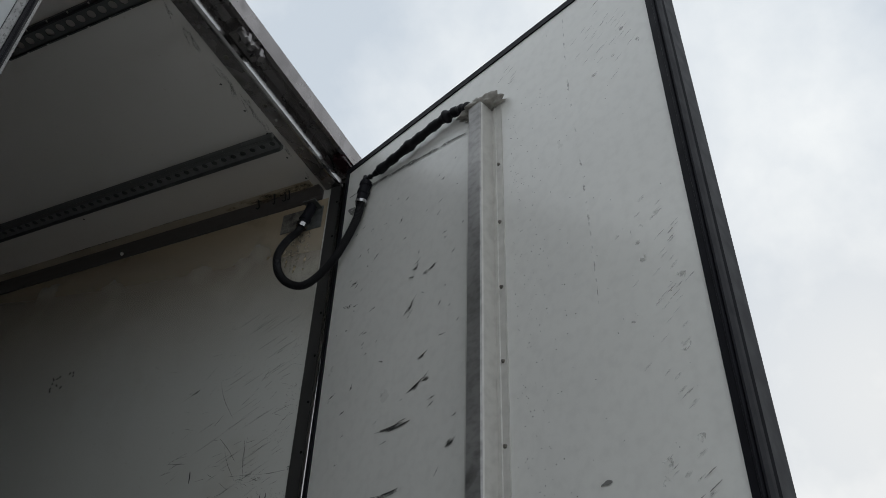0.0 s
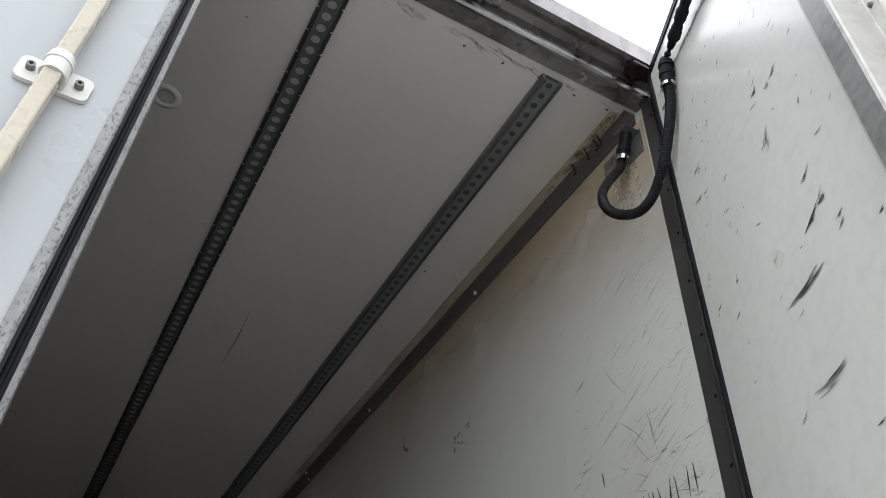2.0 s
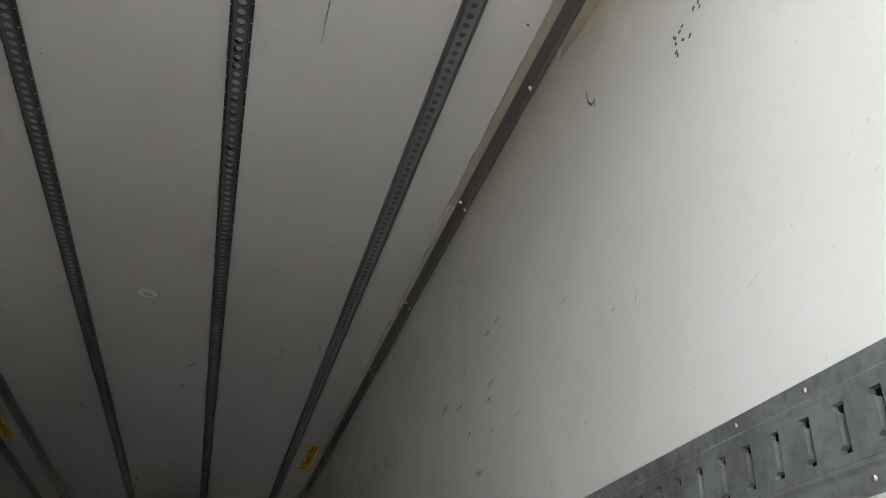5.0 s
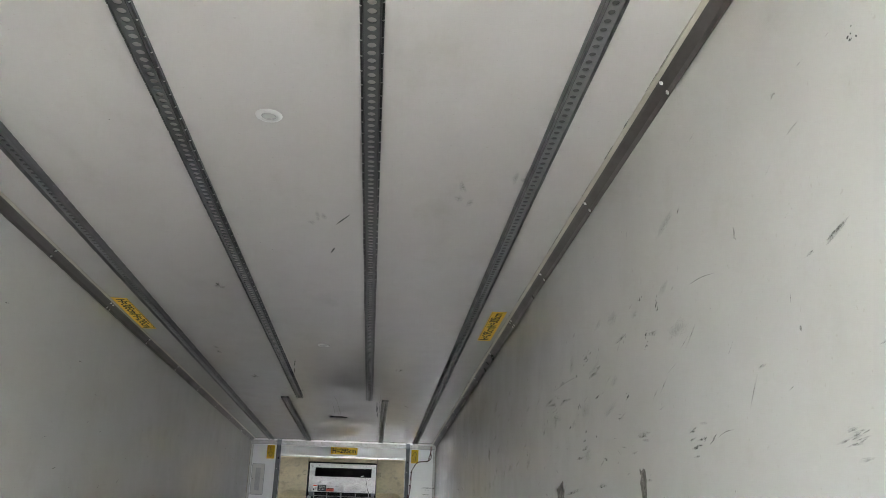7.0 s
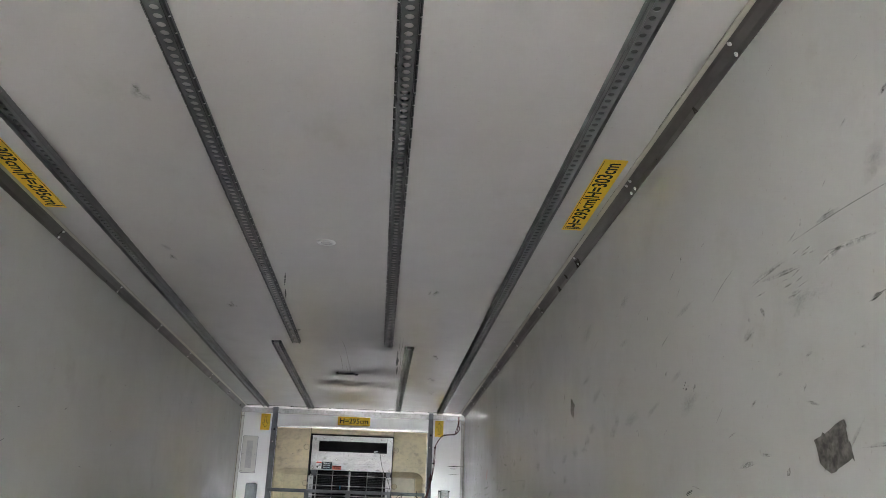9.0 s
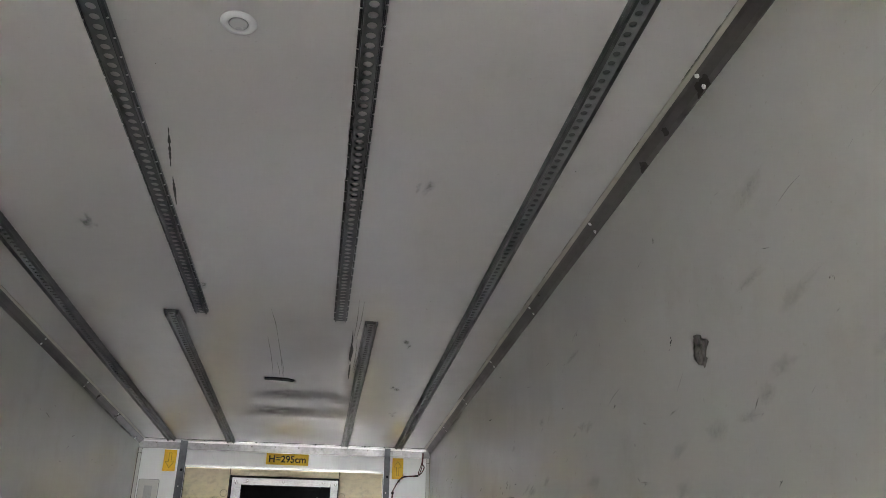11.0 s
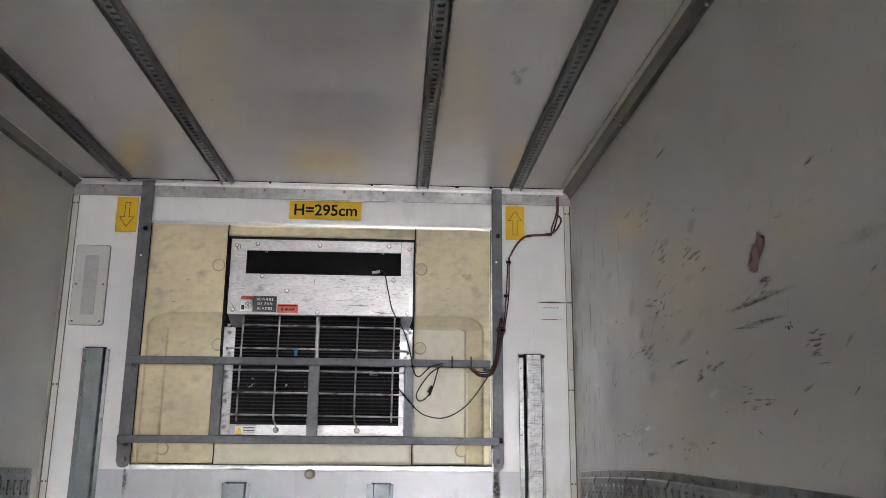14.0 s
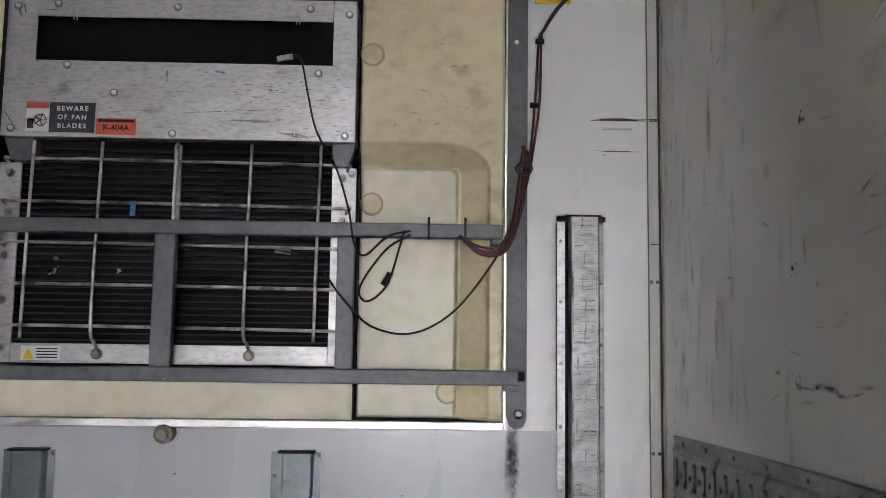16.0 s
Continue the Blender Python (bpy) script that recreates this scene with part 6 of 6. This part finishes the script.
for x0, x1, z in ((-0.86, -0.838, 2.07), (0.80, 0.825, 2.07), (-0.872, -0.842, 1.712), (0.835, 0.866, 1.712)):
    part("rail_bracket", box((x0, YT + 0.003, z), (x1, YF - 0.0525, z + 0.0135), None, 0.001), "frame", guard)
    part("rail_bracket", box((x0, YT + 0.0355, z + 0.0145), (x1, YF - 0.0525, z + 0.045), None, 0.001), "frame", guard)
for x0, x1 in ((-0.468, -0.420), (-0.026, 0.024), (0.421, 0.464)):
    part("strut", box((x0, YT + 0.006, 1.7612), (x1, YT + 0.026, 2.0838), None, 0.002), "frame", guard, "flat grey steel strut")
GS = Sheet((0, YT, 0), (1, 0, 0), (0, 0, 1), 0.0008)
sc, rs = bmesh.new(), random.Random(61)
for x, z in ((-0.445, 2.10), (0.0, 2.10), (0.442, 2.10), (-0.445, 1.745), (0.0, 1.745), (0.442, 1.745), (0.20, 2.10), (-0.62, 2.10), (0.66, 2.102)):
    for k in range(7):
        a, b = x + rs.gauss(0, 0.02), z + rs.uniform(-0.014, 0.014)
        GS.stroke(sc, [(a, b), (a + rs.uniform(-0.01, 0.01), b + 0.004), (a + rs.uniform(-0.02, 0.02), b + rs.uniform(-0.008, 0.008))], rs.uniform(0.001, 0.003), 0.6, rs)
tagged(part("weld_marks", sc, "smear", guard), kind="stuff")
part("rubber_stop", rod((0.868, YT + 0.017, 1.748), (0.884, YT + 0.017, 1.748), 0.012, None, 12), "rubber", guard)

# ---- rubbing strips, lamp cover and bolt on the bulkhead ----
def rub_strip(x0, x1, z1, bare):
    s = thing("rubbing_strip", "galvanised steel rubbing strip on the bulkhead" + (", scraped bare" if bare else ""), "rubbing strip", "bulkhead rubbing strips")
    w = x1 - x0
    o = [(x0, YF - 0.0005), (x0, YF - 0.004), (x0 + 0.16 * w, YF - 0.005), (x0 + 0.235 * w, YF - 0.005), (x0 + 0.25 * w, YF - 0.030), (x0 + 0.28 * w, YF - 0.033), (x0 + 0.82 * w, YF - 0.033), (x0 + 0.845 * w, YF - 0.030), (x0 + 0.86 * w, YF - 0.005), (x1, YF - 0.004), (x1, YF - 0.0005)]
    part("strip", prism(o[::-1], "z", 0.04, z1), "stripworn" if bare else "stripsteel", s)
    if bare:
        # flat black strips paint the shaded flanks of the raised face
        for f0, f1 in ((0.165, 0.235), (0.865, 0.905)):
            part("groove", box((x0 + f0 * w, YF - 0.0062, 0.04), (x0 + f1 * w, YF - 0.0048, z1 - 0.002)), "dark", s, "black strip painting the shade beside the raised face")
    part("end_cap", box((x0 + 0.17 * w, YF - 0.034, z1 + 0.0002), (x0 + 0.9 * w, YF - 0.0005, z1 + 0.005)), "rubber", s)
    if bare:
        for f0, f1 in ((-0.02, 0.28), (0.86, 1.03)):
            part("end_sealant", box((x0 + f0 * w, YF - 0.011, z1 - 0.010), (x0 + f1 * w, YF - 0.0005, z1 + 0.004), None, 0.004), "rubber", s, "black sealant at the flange end")
        part("edge_joint", box((x0 - 0.0030, YF - 0.0030, 0.04), (x0 - 0.0002, YF - 0.0004, z1 - 0.012)), "dark", s, "dark joint along the flange")
    for k in range(9):
        z = z1 - 0.06 - 0.16 * k
        if z > 0.06:
            part("strip_screw", rod((x0 + 0.08 * w, YF - 0.004, z), (x0 + 0.08 * w, YF - 0.0075, z), 0.005, None, 8, 0.003), "bolt", s)
            part("strip_screw", rod((x1 - 0.06 * w, YF - 0.004, z + 0.05), (x1 - 0.06 * w, YF - 0.0075, z + 0.05), 0.005, None, 8, 0.003), "bolt", s)
    return s


def strip_marks():
    sh = Sheet((0, YF - 0.033, 0), (1, 0, 0), (0, 0, 1), 0.0008)
    sc, rs = bmesh.new(), random.Random(31)
    for k in range(260):
        z, x = rs.uniform(0.9, 2.14), rs.uniform(1.018, 1.070)
        ln = rs.uniform(0.004, 0.05)
        sh.stroke(sc, [(x, z), (min(x + ln / 2, 1.072), z + 0.001), (min(x + ln, 1.075), z + rs.uniform(-0.002, 0.002))], rs.uniform(0.0008, 0.0028), 0.6, rs)
    for k in range(24):
        z = 2.12 - 0.05 * k + rs.uniform(-0.02, 0.02)
        sh.stroke(sc, [(1.0185, z), (1.048, z + rs.uniform(-0.002, 0.002)), (1.081, z + rs.uniform(-0.002, 0.002))], rs.uniform(0.002, 0.0045), 0.5, rs)
        x = 1.046 + rs.gauss(0, 0.008)
        sh.stroke(sc, [(x, z + 0.03), (x + 0.001, z + 0.012), (x - 0.001, z - 0.008)], rs.uniform(0.002, 0.005), 0.7, rs)
    for x in (1.0185, 1.0795):
        for k in range(16):
            z = rs.uniform(0.95, 2.06)
            sh.stroke(sc, [(x, z), (x + rs.uniform(-0.001, 0.001), z + 0.03), (x, z + rs.uniform(0.05, 0.09))], rs.uniform(0.002, 0.004), 0.5, rs)
    return sc


rub_strip(-0.414, -0.286, 1.545, False)
rub_strip(0.256, 0.381, 1.545, False)
rub_strip(-1.111, -0.986, 2.160, False)
tagged(part("scrape_wear", strip_marks(), "scratch", rub_strip(0.982, 1.104, 2.155, True)), kind="stuff")
cov = thing("lamp_cover", "flat white rectangular lamp cover with a grey lens", "lamp cover")
# added grey sheet, slightly larger than the cover, draws its dark gap
part("gasket", prism(rounded(-1.194, 2.270, -1.028, 2.667, 0.014), "y", YF - 0.004, YF - 0.0005), "galv", cov, "grey sheet drawing the dark gap round the cover")
part("cover", prism(rounded(-1.190, 2.274, -1.032, 2.663, 0.012), "y", YF - 0.010, YF - 0.0042), "whitepaint", cov)
part("lens", prism(rounded(-1.143, 2.322, -1.078, 2.613, 0.004), "y", YF - 0.012, YF - 0.0102), "coverlens", cov)
for x, z in ((-1.176, 2.47), (-1.046, 2.47), (-1.176, 2.29), (-1.046, 2.29)):
    part("cover_screw", rod((x, YF - 0.010, z), (x, YF - 0.013, z), 0.005, None, 8), "bolt", cov)
hb2 = thing("hex_bolt", "rusty hexagon bolt with a washer on the bulkhead", "bolt")
part("washer", rod((-0.010, YF - 0.0005, 1.590), (-0.010, YF - 0.034, 1.590), 0.025, None, 24, 0.024), "rustbolt", hb2)
part("head", rod((-0.010, YF - 0.034, 1.590), (-0.010, YF - 0.046, 1.590), 0.014, None, 6), "bolt", hb2)
FR = Sheet((0, YF, 0), (1, 0, 0), (0, 0, 1), 0.0040)
sc = bmesh.new()
rs = random.Random(8)
for k in range(4):
    FR.stroke(sc, [(1.07 + 0.01 * k, 2.418 + 0.0016 * k), (1.13, 2.418 + 0.0018 * k), (1.205, 2.418 + 0.0018 * k)], 0.0024, 0.5, rs)
for k in range(12):
    x = 1.105 + 0.0058 * k
    FR.stroke(sc, [(x, 2.391), (x + 0.001, 2.395), (x + 0.002, 2.399)], 0.002, 0.5, rs)
FR.stroke(sc, [(1.08, 2.336), (1.13, 2.335), (1.19, 2.335)], 0.0026, 0.5, rs)
ST = Sheet((0, YF - 0.006, 0), (1, 0, 0), (0, 0, 1), 0.0008)
for z0, w in ((2.4185, 0.0045), (2.4225, 0.003), (2.088, 0.0025)):
    ST.stroke(sc, [(1.210, z0), (1.222, z0), (1.236, z0 + 0.001)], w, 0.4, rs)
for k in range(16):
    x, z = rs.uniform(-1.18, 1.18), rs.uniform(1.0, 2.75)
    FR.stroke(sc, [(x, z), (x + 0.004, z + 0.003), (x + 0.009, z + 0.004)], 0.0018, 0.5, rs)
tagged(part("black_rub_lines", sc, "scuff", wall_front), kind="stuff")
sc = bmesh.new()
for x, ln in ((0.872, 0.15), (0.862, 0.10), (-0.862, 0.07)):
    for k in range(3):
        FR.smudge(sc, x + rs.uniform(-0.006, 0.006), 1.60 - ln * 0.6, rs.uniform(0.008, 0.016), ln, rs.uniform(-0.04, 0.04), rs, 12)
tagged(part("dark_runs", sc, "softdark", wall_front), kind="stuff")

# ---- loose cables at the unit ----
loom = thing("cable_loom", "red-brown sensor cables tied to the guard frame", "cables")
YC = YF - 0.105
for off in (0.0, 0.006):
    w = [(1.175 + off, YF - 0.02, 2.965), (1.172 + off, YF - 0.02, 2.88), (1.150 + off * 2, YF - 0.02, 2.80), (1.140, YF - 0.02, 2.765 + off), (1.03, YF - 0.02, 2.752 + off), (0.985, YF - 0.02, 2.72 + off), (0.945, YF - 0.03, 2.655 + off), (0.925 + off, YF - 0.06, 2.61), (0.915 + 2 * off, YF - 0.06, 2.45), (0.903 + off, YF - 0.06, 2.31), (0.885 + off, YF - 0.09, 2.23), (0.858 + off, YC - 0.02, 2.12), (0.835, YC - 0.03, 2.06 - off), (0.785, YC - 0.03, 2.048 - off), (0.735, YC - 0.03, 2.082)]
    part("cable", sweep(spline(w, 8), 0.0034, 7), "cable", loom, "", True)
for k in range(3):
    o = 0.009 * k
    w = [(0.880 + 0.004 * k, YF - 0.07, 2.33), (0.898 - o, YF - 0.07, 2.30), (0.884 - o, YF - 0.085, 2.20), (0.856 - o * 0.4, YC - 0.02, 2.105 + o), (0.82, YC - 0.03, 2.05 + o), (0.77, YC - 0.03, 2.045 + o), (0.72, YC - 0.03, 2.09)]
    part("cable", sweep(spline(w, 8), 0.0034, 7), "cable", loom, "", True)
ring = [(0.884 + 0.020 * math.cos(a), YF - 0.088, 2.268 + 0.015 * math.sin(a)) for a in [0.7 * k for k in range(10)]]
part("cable_loop", sweep(spline(ring, 4), 0.0034, 7), "cable", loom, "", True)
loop = [(1.172, YF - 0.03, 2.87), (1.188, YF - 0.035, 2.84), (1.175, YF - 0.03, 2.80), (1.152, YF - 0.03, 2.77)]
part("cable_loop", sweep(spline(loop, 6), 0.004, 7), "cable", loom, "", True)
for x, z, y in ((1.137, 2.766, YF - 0.02), (1.035, 2.756, YF - 0.02), (0.926, 2.61, YF - 0.06), (0.912, 2.44, YF - 0.06), (0.892, 2.27, YF - 0.08)):
    part("cable_tie", rod((x - 0.010, y, z), (x + 0.012, y, z), 0.0075, None, 8), "hose", loom)
for x in (0.645, 0.735):
    part("cable_tie", box((x - 0.003, YT - 0.003, 2.080), (x + 0.003, YT - 0.0005, 2.135)), "hose", loom)
thin = thing("sensor_cable", "thin black sensor cables hanging before the cooling unit", "cables")
for w in ([(0.285, YH - 0.006, 2.540), (0.315, YH - 0.008, 2.535), (0.337, YH - 0.010, 2.44), (0.36, YH - 0.008, 2.35), (0.415, YT - 0.004, 2.25), (0.447, YT - 0.004, 2.15), (0.462, YT - 0.006, 2.07), (0.489, YT - 0.01, 2.037), (0.545, YT - 0.006, 2.085), (0.60, YT - 0.004, 2.10)],
          [(0.60, YT - 0.004, 2.09), (0.54, YT - 0.012, 2.05), (0.48, YT - 0.012, 1.96), (0.498, YT - 0.012, 1.925), (0.545, YT - 0.012, 1.965), (0.575, YT - 0.012, 2.06), (0.585, YT - 0.006, 2.10)],
          [(-0.02, YK - 0.016, 2.065), (0.10, YK - 0.018, 2.05), (0.27, YK - 0.02, 2.052), (0.36, YK - 0.03, 2.02), (0.44, YT - 0.006, 1.93), (0.51, YT - 0.012, 1.865), (0.61, YT - 0.015, 1.85), (0.71, YT - 0.015, 1.905), (0.80, YT - 0.012, 2.02), (0.85, YC - 0.02, 2.11)]):
    part("cable", sweep(spline(w, 9), 0.0028, 6), "hose", thin, "", True)
part("tape_knot", rod((0.535, YT - 0.012, 1.965), (0.552, YT - 0.012, 1.995), 0.006, None, 8), "hose", thin)

# ---- the right-hand wall runs a little outwards towards the bulkhead, with all that is fixed to it ----
def placed(ob):
    return placed(ob.parent) @ ob.matrix_parent_inverse @ ob.matrix_basis if ob.parent else ob.matrix_basis.copy()


def outwards(p):
    return 0.015 * min(max((p.y - 8.5) / (YF - 8.5), 0), 1) * min(max((p.x - 1.13) / 0.07, 0), 1)


for ob in [o for o in bpy.data.objects if o.type == "MESH" and o.name != "ground"]:
    m = placed(ob)
    if ob.data.users > 1:
        d = outwards(m.translation)
        if d > 0.0005:
            ob.matrix_basis = Matrix.Translation((d, 0, 0)) @ ob.matrix_basis
    elif max(abs(v) for row in (m.to_3x3() - Matrix.Identity(3)) for v in row) < 1e-4:
        pts = [m @ v.co for v in ob.data.vertices]
        if not any(outwards(q) for q in pts):
            continue
        if min(q.x for q in pts) > 1.13 and max(q.y for q in pts) - min(q.y for q in pts) > 8 and len(pts) < 200:
            b = bmesh.new()
            b.from_mesh(ob.data)
            bmesh.ops.bisect_plane(b, geom=b.verts[:] + b.edges[:] + b.faces[:], plane_co=m.inverted() @ Vector((0, 8.5, 0)), plane_no=(0, 1, 0))
            b.to_mesh(ob.data)
            b.free()
        for v in ob.data.vertices:
            v.co.x += outwards(m @ v.co)
